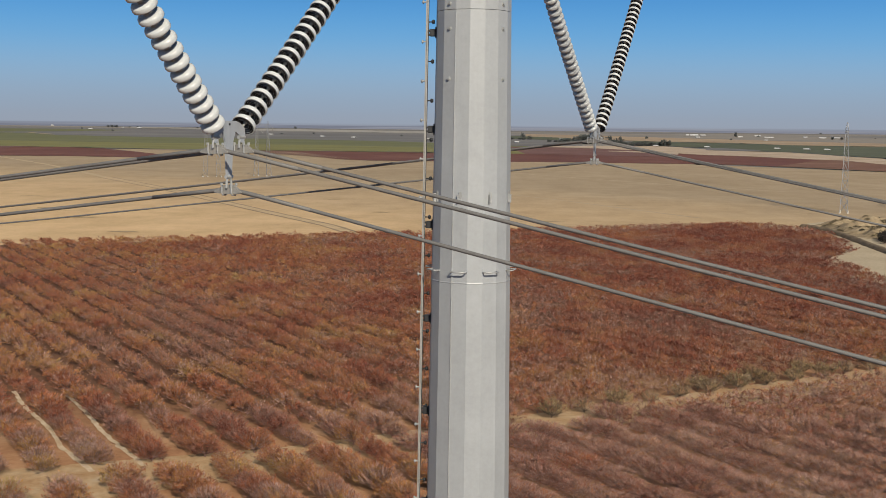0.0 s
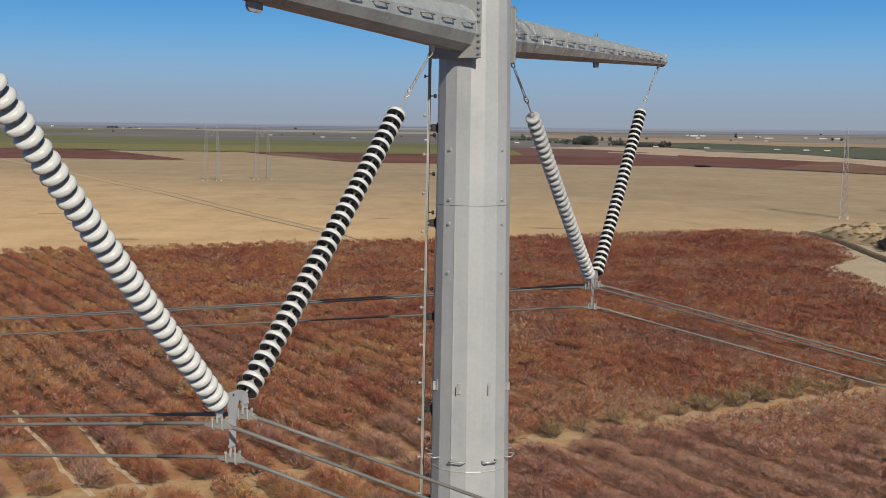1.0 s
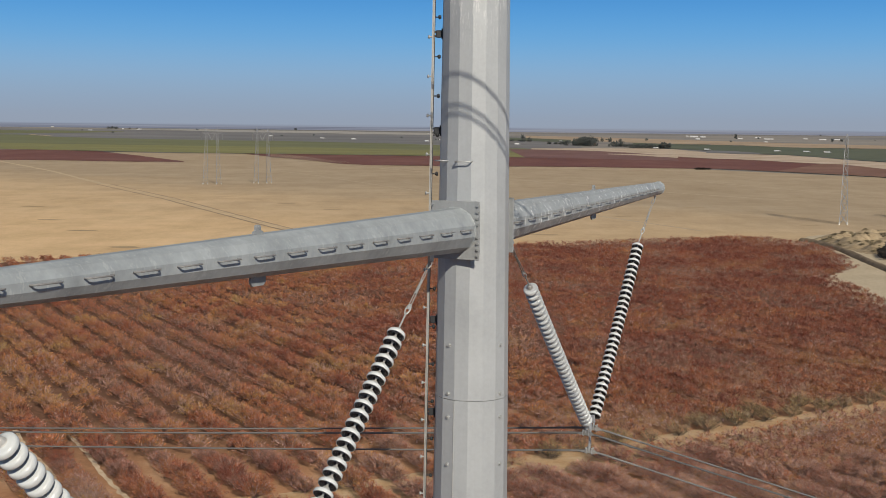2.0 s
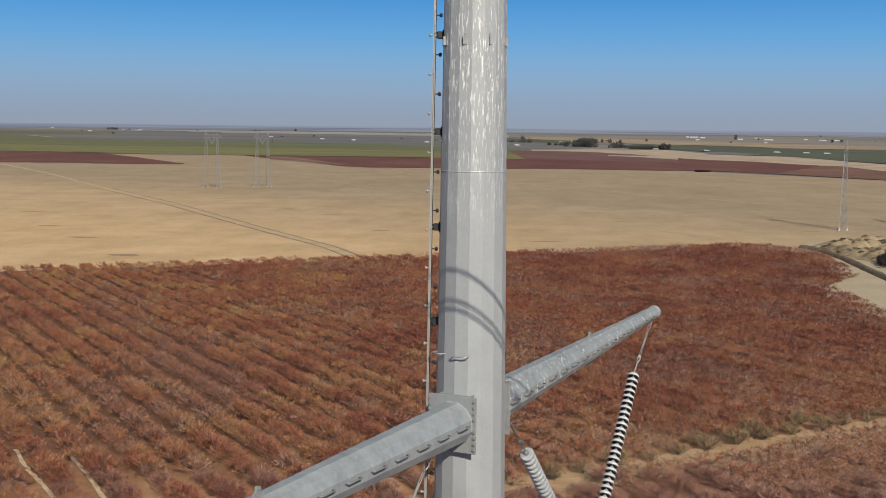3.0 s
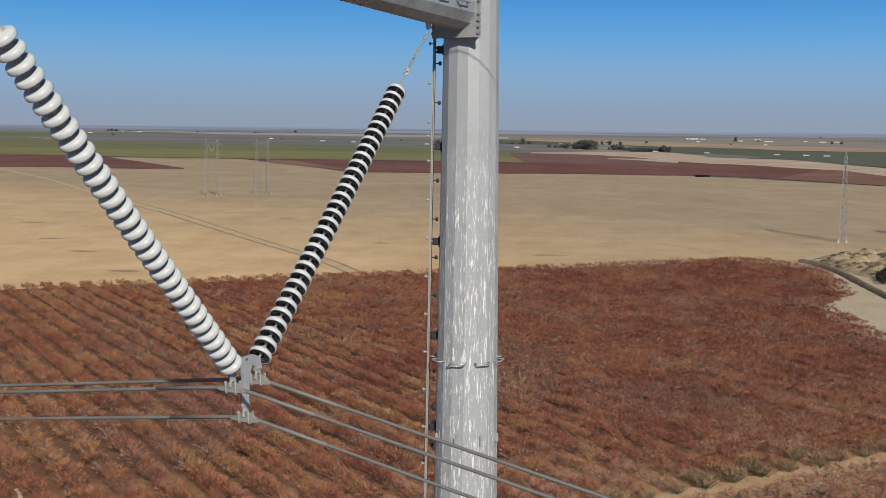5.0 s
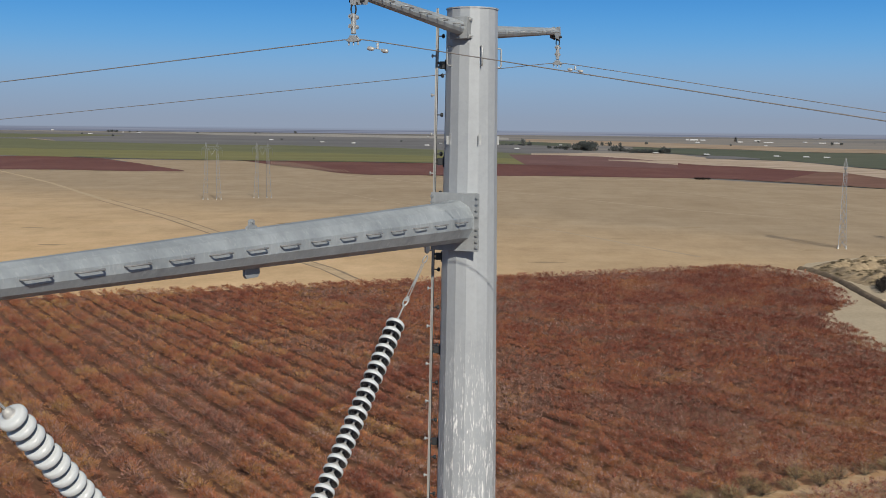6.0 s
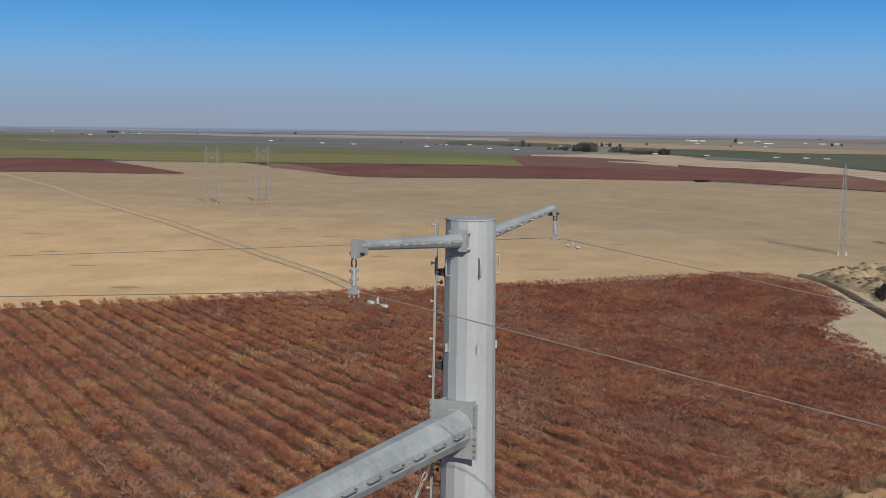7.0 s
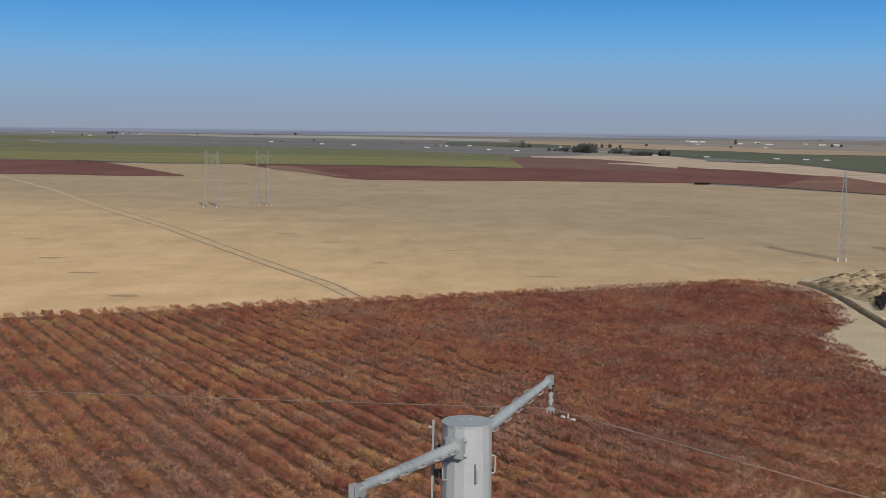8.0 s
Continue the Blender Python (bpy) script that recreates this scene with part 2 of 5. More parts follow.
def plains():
    """The whole plain: broad patchwork of dry and green land, far away in long strips, its tones greyed to imitate
    haze.
    """
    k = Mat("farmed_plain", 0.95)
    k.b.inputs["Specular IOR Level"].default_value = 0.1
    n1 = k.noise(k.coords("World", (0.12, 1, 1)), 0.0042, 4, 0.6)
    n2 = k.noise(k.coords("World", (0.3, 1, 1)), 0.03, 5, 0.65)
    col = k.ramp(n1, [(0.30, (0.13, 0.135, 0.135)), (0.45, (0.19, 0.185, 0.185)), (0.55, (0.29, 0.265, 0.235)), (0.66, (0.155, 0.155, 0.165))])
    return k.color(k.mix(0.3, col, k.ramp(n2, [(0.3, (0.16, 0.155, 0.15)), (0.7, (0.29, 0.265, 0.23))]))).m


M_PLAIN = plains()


def foliage(name, stops, rough=0.75, vary=0.30, drift=0.0):
    """Leaf colour by patches of the grove, by tree and by single leaf; drift: riper towards +x."""
    k = Mat(name, rough)
    k.b.inputs["Specular IOR Level"].default_value = 0.2
    g = k.node("ShaderNodeNewGeometry")
    m = k.node("ShaderNodeMapping")
    k.link(g.outputs["Position"], m.inputs[0])
    big = k.noise(m.outputs[0], 0.035, 4, 0.65)
    mid = k.noise(m.outputs[0], 0.20, 2, 0.5)
    f = k.math("ADD", k.math("MULTIPLY", big, 0.8), k.math("SUBTRACT", k.math("MULTIPLY", mid, 0.6), 0.215))
    f = k.math("ADD", f, k.math("MULTIPLY", k.math("SUBTRACT", g.outputs["Random Per Island"], 0.5), vary))
    if drift:
        sep = k.node("ShaderNodeSeparateXYZ")
        k.link(g.outputs["Position"], sep.inputs[0])
        r = k.node("ShaderNodeMapRange")
        k.link(k.math("ADD", sep.outputs[0], k.math("MULTIPLY", sep.outputs[1], 0.35)), r.inputs[0])
        r.inputs[1].default_value, r.inputs[2].default_value = 10.0, 210.0
        f = k.math("SUBTRACT", f, k.math("MULTIPLY", r.outputs[0], drift))
    tone = k.node("ShaderNodeMapRange")
    k.link(k.math("FRACT", k.math("MULTIPLY", g.outputs["Random Per Island"], 37.0)), tone.inputs[0])
    tone.inputs[3].default_value, tone.inputs[4].default_value = 0.76, 1.2
    # random clump tone, painted to read as dark gaps between sprays
    spray = k.node("ShaderNodeMapRange")
    k.link(k.noise(m.outputs[0], 1.0, 2, 0.6), spray.inputs[0])
    spray.inputs[1].default_value, spray.inputs[2].default_value = 0.34, 0.66
    spray.inputs[3].default_value, spray.inputs[4].default_value = 0.58, 1.42
    both = k.math("MULTIPLY", tone.outputs[0], spray.outputs[0])
    grey = k.node("ShaderNodeCombineColor")
    for i in range(3):
        k.link(both, grey.inputs[i])
    # normals bent upward, so a crown is lit evenly and shades softly
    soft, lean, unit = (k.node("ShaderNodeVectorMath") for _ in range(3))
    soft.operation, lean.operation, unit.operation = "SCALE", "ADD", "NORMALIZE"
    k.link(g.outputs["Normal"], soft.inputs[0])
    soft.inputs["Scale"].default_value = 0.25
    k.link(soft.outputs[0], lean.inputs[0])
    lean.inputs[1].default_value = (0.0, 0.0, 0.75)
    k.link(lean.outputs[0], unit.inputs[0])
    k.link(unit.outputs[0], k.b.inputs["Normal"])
    return k.color(k.mix(1.0, k.ramp(f, stops), grey.outputs[0], "MULTIPLY")).m


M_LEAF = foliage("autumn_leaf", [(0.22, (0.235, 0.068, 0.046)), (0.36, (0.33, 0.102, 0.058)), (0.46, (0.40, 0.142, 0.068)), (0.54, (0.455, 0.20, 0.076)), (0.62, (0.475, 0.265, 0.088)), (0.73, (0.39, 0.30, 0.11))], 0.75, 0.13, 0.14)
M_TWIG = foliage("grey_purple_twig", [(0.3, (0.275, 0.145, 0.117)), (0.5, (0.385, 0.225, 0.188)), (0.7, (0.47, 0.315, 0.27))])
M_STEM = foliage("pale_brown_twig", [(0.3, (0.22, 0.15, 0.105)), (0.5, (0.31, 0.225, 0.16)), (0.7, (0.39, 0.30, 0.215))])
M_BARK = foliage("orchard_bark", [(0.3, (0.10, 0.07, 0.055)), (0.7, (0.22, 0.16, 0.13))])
# blue-grey in the leaf colour carries the haze over far trees
M_FARTREE = foliage("hazed_evergreen_leaf", [(0.3, (0.085, 0.098, 0.10)), (0.6, (0.115, 0.13, 0.128)), (0.8, (0.15, 0.16, 0.15))])
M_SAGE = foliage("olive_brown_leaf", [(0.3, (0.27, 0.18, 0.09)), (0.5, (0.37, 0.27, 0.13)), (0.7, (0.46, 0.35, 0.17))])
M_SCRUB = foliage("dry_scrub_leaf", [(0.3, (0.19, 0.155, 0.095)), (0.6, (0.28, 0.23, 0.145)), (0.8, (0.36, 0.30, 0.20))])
# near black so the pit bushes read as shade; brush heaps share it
M_DARKBUSH = foliage("near_black_leaf", [(0.3, (0.02, 0.018, 0.017)), (0.7, (0.045, 0.038, 0.034))])


# ---------------------------------------------------------------- mesh helpers
def mesh_of(name, bm, mats, smooth=False):
    me = bpy.data.meshes.new(name)
    bmesh.ops.recalc_face_normals(bm, faces=bm.faces)
    bm.to_mesh(me)
    bm.free()
    for m in mats if isinstance(mats, (list, tuple)) else [mats]:
        me.materials.append(m)
    if smooth:
        me.polygons.foreach_set("use_smooth", [True] * len(me.polygons))
    return me


def part(name, bm, material, parent, label="", smooth=False):
    ob = new(name, mesh_of(name, bm, material, smooth))
    ob.parent = parent
    return tagged(ob, label)


def thing(name, label, category, at=(0, 0, 0), group="", kind=""):
    ob = new(name)
    ob.empty_display_size = 0.2
    ob.location = at
    return tagged(ob, label, category, group, kind)


def ring_pts(c, r, n, ax, ay, start=0.0):
    return [c + ax * (r * math.cos(start + 2 * math.pi * i / n)) + ay * (r * math.sin(start + 2 * math.pi * i / n)) for i in range(n)]


def frame_of(d):
    d = Vector(d).normalized()
    a = d.cross(Vector((0, 0, 1)))
    a = Vector((1, 0, 0)) if a.length < 1e-4 else a.normalized()
    return d, a, d.cross(a).normalized()


def tube(bm, pts, radii, n=8, start=0.0, caps=True, mat=0):
    """A tube along points, with a radius for each."""
    pts = [Vector(p) for p in pts]
    if isinstance(radii, (int, float)):
        radii = [radii] * len(pts)
    rings = []
    ref = None
    for i, p in enumerate(pts):
        d = (pts[min(i + 1, len(pts) - 1)] - pts[max(i - 1, 0)]).normalized()
        if ref is None:
            _, a, b = frame_of(d)
        else:
            a = (ref - d * ref.dot(d)).normalized()
            b = d.cross(a)
        ref = a
        rings.append([bm.verts.new(q) for q in ring_pts(p, radii[i], n, a, b, start)])
    for r0, r1 in zip(rings, rings[1:]):
        for i in range(n):
            bm.faces.new((r0[i], r0[(i + 1) % n], r1[(i + 1) % n], r1[i])).material_index = mat
    if caps:
        bm.faces.new(rings[0][::-1]).material_index = mat
        bm.faces.new(rings[-1]).material_index = mat
    return rings


def box(bm, m, sx, sy, sz, bevel=0.0, mat=0):
    """A box of that size, centred on the matrix m."""
    r = bmesh.ops.create_cube(bm, size=1, matrix=m @ Matrix.Diagonal((sx, sy, sz, 1)))
    if bevel:
        es = {e for v in r["verts"] for e in v.link_edges}
        bmesh.ops.bevel(bm, geom=list(es), offset=bevel, segments=1, affect="EDGES")


def slab(bm, outline, thick, m, mat=0):
    """A plate: an outline in the matrix's x and z, thick along its y."""
    a = [bm.verts.new(m @ Vector((x, -thick / 2, z))) for x, z in outline]
    b = [bm.verts.new(m @ Vector((x, thick / 2, z))) for x, z in outline]
    bm.faces.new(a).material_index = mat
    bm.faces.new(b[::-1]).material_index = mat
    for i in range(len(a)):
        j = (i + 1) % len(a)
        bm.faces.new((a[j], a[i], b[i], b[j])).material_index = mat


def bolt(bm, m, r=0.02, h=0.02, n=6):
    """A hexagonal bolt head that stands out along the matrix's y axis."""
    o, y = m.translation, (m.to_3x3() @ Vector((0, 1, 0))).normalized()
    tube(bm, [o, o + y * h * 0.4], r * 1.5, 10)
    tube(bm, [o + y * h * 0.4, o + y * h * 1.4], r, n)


def sheet(name, pts, z, mat, label, category, kind="structure"):
    """A flat piece of land over the ground sheet."""
    bm = bmesh.new()
    vs = [bm.verts.new((x, y, lift(x, y) + z)) for x, y in pts]
    bm.faces.new(vs)
    bmesh.ops.triangulate(bm, faces=bm.faces)
    me = mesh_of(name, bm, mat)
    return tagged(new(name, me), label, category, kind=kind)


def lift(x, y):
    """The plain's height: level, and rising gently towards the far horizon."""
    d = math.hypot(x, y)
    return 44 * ((d - 2200) / 2700) ** 2 if d > 2200 else 0.0


# ---------------------------------------------------------------- the plain
def ground():
    """One sheet, from underfoot to the horizon."""
    bm = bmesh.new()
    n, radii = 120, [0, 60, 150, 300, 600, 1000, 1500, 2000] + [2200 + 150 * i for i in range(19)]
    prev = [bm.verts.new((0, 0, 0))]
    for r in radii[1:]:
        ring = [bm.verts.new((r * math.cos(a), r * math.sin(a), lift(r, 0))) for a in (2 * math.pi * i / n for i in range(n))]
        for i in range(n):
            j = (i + 1) % n
            if len(prev) == 1:
                bm.faces.new((prev[0], ring[i], ring[j]))
            else:
                bm.faces.new((prev[i], ring[i], ring[j], prev[j]))
        prev = ring
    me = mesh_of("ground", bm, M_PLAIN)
    return tagged(new("ground", me), "flat farmed plain of dry and green fields", "ground", kind="structure")


ground()


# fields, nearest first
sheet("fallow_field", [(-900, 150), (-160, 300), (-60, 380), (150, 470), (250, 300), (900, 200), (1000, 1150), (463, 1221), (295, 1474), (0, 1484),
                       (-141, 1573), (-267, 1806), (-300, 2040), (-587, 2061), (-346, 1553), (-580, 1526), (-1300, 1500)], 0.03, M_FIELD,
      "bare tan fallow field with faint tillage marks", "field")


def band_field(name, near, far, z, mat, label, n=70, m=8):
    """A field between a near and a far edge line, laid over the plain's slow rise, its edges a little uneven."""
    def along(line):
        seg = [math.hypot(q[0] - p[0], q[1] - p[1]) for p, q in zip(line, line[1:])]
        out = []
        for i in range(n + 1):
            d, k = sum(seg) * i / n, 0
            while k < len(seg) - 1 and d > seg[k]:
                d, k = d - seg[k], k + 1
            u = min(1.0, d / seg[k])
            x, y = line[k][0] + (line[k + 1][0] - line[k][0]) * u, line[k][1] + (line[k + 1][1] - line[k][1]) * u
            out.append((x, y + 9 * noise.noise((x * 0.05, y * 0.02, 4.0)) + 14 * noise.noise((x * 0.009, y * 0.005, 7.0))))
        return out
    a, b = along(near), along(far)
    bm = bmesh.new()
    g = []
    for i in range(n + 1):
        row = []
        for j in range(m + 1):
            x, y = a[i][0] + (b[i][0] - a[i][0]) * j / m, a[i][1] + (b[i][1] - a[i][1]) * j / m
            row.append(bm.verts.new((x, y, lift(x, y) + z)))
        g.append(row)
    for i in range(n):
        for j in range(m):
            bm.faces.new((g[i][j], g[i + 1][j], g[i + 1][j + 1], g[i][j + 1]))
    return tagged(new(name, mesh_of(name, bm, mat)), label, "field", kind="structure")


band_field("russet_field", [(-792, 1507), (-578, 1520), (-467, 1520), (-390, 1503), (-337, 1511)],
           [(-1172, 2243), (-823, 2175), (-720, 2179), (-605, 2074), (-508, 1893), (-342, 1536)], 0.35, M_RED, "far orchard block in dark russet leaf")
band_field("green_field", [(-1224, 2344), (-842, 2227), (-606, 2111), (-382, 2054), (-183, 2042), (14, 2014), (109, 1986), (166, 1978)],
           [(-1478, 2835), (-1047, 2774), (-834, 2730), (-636, 2726), (-439, 2718), (-238, 2661), (17, 2501), (186, 2360)], 0.5, M_GREEN, "far field of yellow-green winter crop")
band_field("olive_field", [(-1478, 2835), (-1047, 2774), (-834, 2730), (-636, 2726), (-439, 2718), (-238, 2661), (17, 2501), (186, 2360)],
           [(-1884, 3620), (-1360, 3612), (-1281, 3632), (-1133, 3446), (-955, 3398), (-785, 3370), (-619, 3342), (-461, 3358), (-294, 3289), (-133, 3221), (20, 3048), (220, 2790)], 0.55, M_OLIVE, "far field of dull olive-green crop")
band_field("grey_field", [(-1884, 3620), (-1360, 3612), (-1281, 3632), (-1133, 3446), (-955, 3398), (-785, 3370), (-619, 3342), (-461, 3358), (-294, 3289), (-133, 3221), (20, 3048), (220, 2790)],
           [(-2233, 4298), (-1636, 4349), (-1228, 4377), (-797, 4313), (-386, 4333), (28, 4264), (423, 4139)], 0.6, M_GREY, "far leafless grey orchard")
band_field("olive_field", [(-1811, 3479), (-1398, 3712), (-1237, 3878), (-1114, 4111)],
           [(-2079, 3999), (-1535, 4079), (-1324, 4152), (-1129, 4168)], 0.8, M_OLIVE, "far field of dull olive-green crop")
band_field("dry_field", [(-1163, 4369), (-1026, 4409), (-797, 4313), (-384, 4304), (28, 4236), (226, 4147)],
           [(-1193, 4482), (-1060, 4559), (-841, 4550), (-408, 4578), (29, 4478), (240, 4417)], 0.95, M_ASH, "far pale strip of dry ground")
band_field("dry_field", [(259, 3756), (468, 3704), (638, 3487), (833, 3382), (933, 3169), (1155, 3080), (1326, 3024)],
           [(295, 4284), (529, 4191), (728, 3982), (929, 3777), (1064, 3620), (1278, 3410), (1443, 3294)], 0.9, M_FARTAN, "far strip of dry tan grassland")
band_field("grey_field", [(21, 3100), (91, 2951), (223, 2834), (339, 2895)],
           [(24, 3684), (108, 3547), (274, 3491), (376, 3217)], 0.9, M_GREY, "far leafless grey orchard")
band_field("dark_green_field", [(7, 3732), (251, 3644), (378, 3523)],
           [(7, 4079), (221, 4058), (413, 3853)], 1.0, M_DGREEN, "far dark green field")
band_field("russet_field", [(-271, 1833), (-200, 1684), (-137, 1520), (-96, 1467), (10, 1467), (153, 1479), (271, 1467), (328, 1459), (357, 1435), (403, 1355), (425, 1319)],
           [(-351, 2046), (-241, 2030), (-181, 2018), (13, 1990), (165, 1970), (261, 1978), (395, 2147), (463, 2271), (535, 2163), (583, 1970), (599, 1869)], 0.35, M_RED, "far orchard block in dark russet leaf")
band_field("russet_field", [(136, 1966), (201, 1946), (254, 1922), (303, 1881), (370, 1853)],
           [(149, 2722), (228, 2726), (288, 2682), (344, 2617), (455, 2340)], 0.65, M_MAUVE, "far young orchard in dull mauve-brown leaf")
band_field("dry_field", [(322, 2316), (368, 2223), (407, 2042)],
           [(330, 2372), (386, 2336), (452, 2267)], 0.8, M_ROUGH, "far strip of dry tan grassland")
band_field("dry_field", [(344, 2617), (397, 2472), (422, 2295), (437, 2115), (456, 2042), (495, 1998), (524, 1926), (542, 1829), (558, 1769), (589, 1733), (570, 1507), (583, 1315)],
           [(383, 2911), (470, 2935), (538, 2935), (567, 2855), (582, 2609), (609, 2464), (650, 2440), (704, 2384), (709, 2219), (700, 2034), (708, 1877), (747, 1692)], 0.7, M_ROUGH, "far strip of dry tan grassland")
band_field("dry_field", [(201, 2718), (275, 2678), (347, 2617)],
           [(213, 2879), (296, 2883), (386, 2911)], 0.85, M_ROUGH, "far strip of dry tan grassland")
band_field("brown_field", [(389, 1375), (415, 1331), (442, 1274), (464, 1222), (502, 1130)],
           [(602, 1825), (625, 1841), (612, 1620), (619, 1399)], 0.55, M_RUSSET, "far brown field of young trees")
band_field("dark_green_field", [(502, 3132), (547, 2983), (625, 2806), (661, 2480), (710, 2404), (721, 2255), (711, 2066), (718, 1905), (747, 1692)],
           [(567, 3547), (629, 3434), (753, 3386), (868, 3269), (933, 3169), (991, 3112), (1055, 3080), (1146, 3056), (1307, 2980)], 1.0, M_DGREEN, "far dark green field")
band_field("grey_field", [(563, 2525), (614, 2484), (661, 2460)],
           [(621, 2786), (671, 2718), (689, 2565)], 1.2, M_GREY, "far leafless grey orchard")


def distance():
    """The hazy distance past the last fields: an added ring that glows, haze and faint strips painted on, melting into
    the sky.
    """
    k = Mat("hazy_distance", 1.0)
    t = k.t
    sep = k.node("ShaderNodeSeparateXYZ")
    k.link(k.node("ShaderNodeNewGeometry").outputs["Position"], sep.inputs[0])
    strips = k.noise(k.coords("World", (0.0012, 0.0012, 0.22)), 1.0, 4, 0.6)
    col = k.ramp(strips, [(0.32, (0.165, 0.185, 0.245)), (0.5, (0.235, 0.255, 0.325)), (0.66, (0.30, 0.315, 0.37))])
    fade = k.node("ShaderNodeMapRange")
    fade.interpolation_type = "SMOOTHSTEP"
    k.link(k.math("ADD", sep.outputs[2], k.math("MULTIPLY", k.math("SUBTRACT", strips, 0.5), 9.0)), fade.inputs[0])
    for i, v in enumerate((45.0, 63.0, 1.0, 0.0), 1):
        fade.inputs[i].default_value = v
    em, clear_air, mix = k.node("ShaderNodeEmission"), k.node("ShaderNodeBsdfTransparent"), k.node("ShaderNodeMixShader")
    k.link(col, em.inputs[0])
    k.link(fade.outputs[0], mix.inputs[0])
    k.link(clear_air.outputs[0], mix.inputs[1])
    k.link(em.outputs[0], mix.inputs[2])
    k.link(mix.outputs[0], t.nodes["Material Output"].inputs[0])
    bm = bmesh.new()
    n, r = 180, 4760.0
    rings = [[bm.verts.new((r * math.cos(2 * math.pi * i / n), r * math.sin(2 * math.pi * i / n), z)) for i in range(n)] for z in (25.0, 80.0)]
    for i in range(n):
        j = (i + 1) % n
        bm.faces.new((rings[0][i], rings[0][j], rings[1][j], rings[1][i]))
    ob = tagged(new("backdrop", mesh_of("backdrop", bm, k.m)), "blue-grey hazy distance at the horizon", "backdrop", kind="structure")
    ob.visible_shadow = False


distance()


def track(name, pts, width, mat, label, z=0.07):
    """A worn strip along a line of places, its edges wandering a little."""
    bm = bmesh.new()
    fine = []
    for (x0, y0), (x1, y1) in zip(pts, pts[1:]):
        k = max(2, int(math.hypot(x1 - x0, y1 - y0) / 12))
        fine += [(x0 + (x1 - x0) * i / k, y0 + (y1 - y0) * i / k) for i in range(k)]
    fine.append(pts[-1])
    prev = None
    for i, (x, y) in enumerate(fine):
        a, b = fine[max(i - 1, 0)], fine[min(i + 1, len(fine) - 1)]
        d = Vector((b[0] - a[0], b[1] - a[1])).normalized()
        wob = [width / 2 * (1 + 0.5 * noise.noise((x * 0.06, y * 0.06, s * 9.0)) + 0.6 * noise.noise((x * 0.55, y * 0.55, s * 9.0))) for s in (0, 1)]
        pair = [bm.verts.new((x - d.y * wob[0], y + d.x * wob[0], lift(x, y) + z)), bm.verts.new((x + d.y * wob[1], y - d.x * wob[1], lift(x, y) + z))]
        if prev:
            bm.faces.new((prev[0], prev[1], pair[1], pair[0]))
        prev = pair
    return tagged(new(name, mesh_of(name, bm, mat)), label, "track", kind="structure")


RUTS = [(-264.8, 901.8), (-173.4, 726), (-92.1, 552.8), (-47.4, 461.3), (-34.3, 426)]
track("wheel_track", RUTS, 6.5, M_WORN, "broad worn wheel track across the fallow field", 0.06)
for dx in (-3.1, 2.6):
    track("wheel_track", [(x + dx * (1 + (y - 420) / 480), y) for x, y in RUTS], 1.3, M_RUT, "dark rut along the worn track", 0.11)
for line, w in (([(-132, 1467), (8, 1186), (87, 1029), (174, 860), (234, 776)], 5), ([(217, 1134), (259, 997), (301, 872), (319, 832)], 4)):
    track("dirt_lane", line, w, M_LANE, "pale dusty lane across the fallow field")
track("wheel_track", [(-224, 1335), (-123, 1118), (-43, 912), (20, 752), (69, 647), (118, 523)], 2.4, M_LANE, "faint wheel track across the fallow field")
track("dirt_lane", [(-600, 1545), (-394, 1166), (-265, 902)], 5, M_PALE, "pale dusty lane across the fallow field")


def blot(x, y, w, d, mat, label):
    """A flat stain in the soil with a ragged rim."""
    bm = bmesh.new()
    c = bm.verts.new((x, y, 0.12))
    rim = []
    for i in range(28):
        a = 2 * math.pi * i / 28
        k = 1 + 0.55 * noise.noise((x + math.cos(a) * 1.7, y + math.sin(a) * 1.7, 0.3))
        rim.append(bm.verts.new((x + math.cos(a) * w / 2 * k, y + math.sin(a) * d / 2 * k, 0.12)))
    for i in range(28):
        bm.faces.new((c, rim[i], rim[(i + 1) % 28]))
    return tagged(new("damp_patch", mesh_of("damp_patch", bm, mat)), label, "patch", kind="structure")


for x, y, w in [(-119.8, 421, 13), (44.3, 493, 17), (-156.7, 490, 12), (-188.7, 546, 13), (-95, 690, 12), (5, 600, 10), (-62, 640, 9), (180, 560, 10), (-230, 640, 12), (95, 610, 10), (150, 690, 14), (-30, 540, 8)]:
    blot(x, y, w, 5.5, M_DAMP, "dark damp patch in the fallow field")
track("ditch_line", [(322, 1463), (357, 1435), (403, 1355), (442, 1274), (464, 1222), (502, 1130)], 4.5, M_BERM, "dark weedy ditch between far fields", 0.7)
for line in ([(-687, 2175), (-601, 2094), (-474, 2026), (-377, 2026)], [(-370, 2042), (-162, 2030), (14, 2006), (109, 1986)],
             [(466, 3096), (551, 2915), (625, 2806)], [(648, 2476), (704, 2384), (714, 2235), (705, 2050), (718, 1905)]):
    track("ditch_line", line, 9, M_FARTREE, "dark hedge line along a far field", 1.3)
track("dirt_lane", [(-1678, 3552), (-1372, 3644), (-1294, 3668), (-1156, 3491)], 14, M_PALE, "pale dusty lane beside a far field", 1.2)

for k in range(23):
    # gaps between the rows of young trees, all one way
    x, y = -262 + 6.3 * k, 1790 - 12.5 * k if k < 20 else 1540 - 7 * (k - 20)
    reach = (2015 - y) * (0.93 if k < 7 else max(0.22, 0.93 - 0.055 * (k - 6)))
    track("row_gap", [(x, y), (x - 0.158 * reach * 0.5, y + reach * 0.5), (x - 0.158 * reach, y + reach)], 1.5 if k < 20 else 0.9, M_FARTAN, "pale soil gap between far young orchard rows", 0.5)

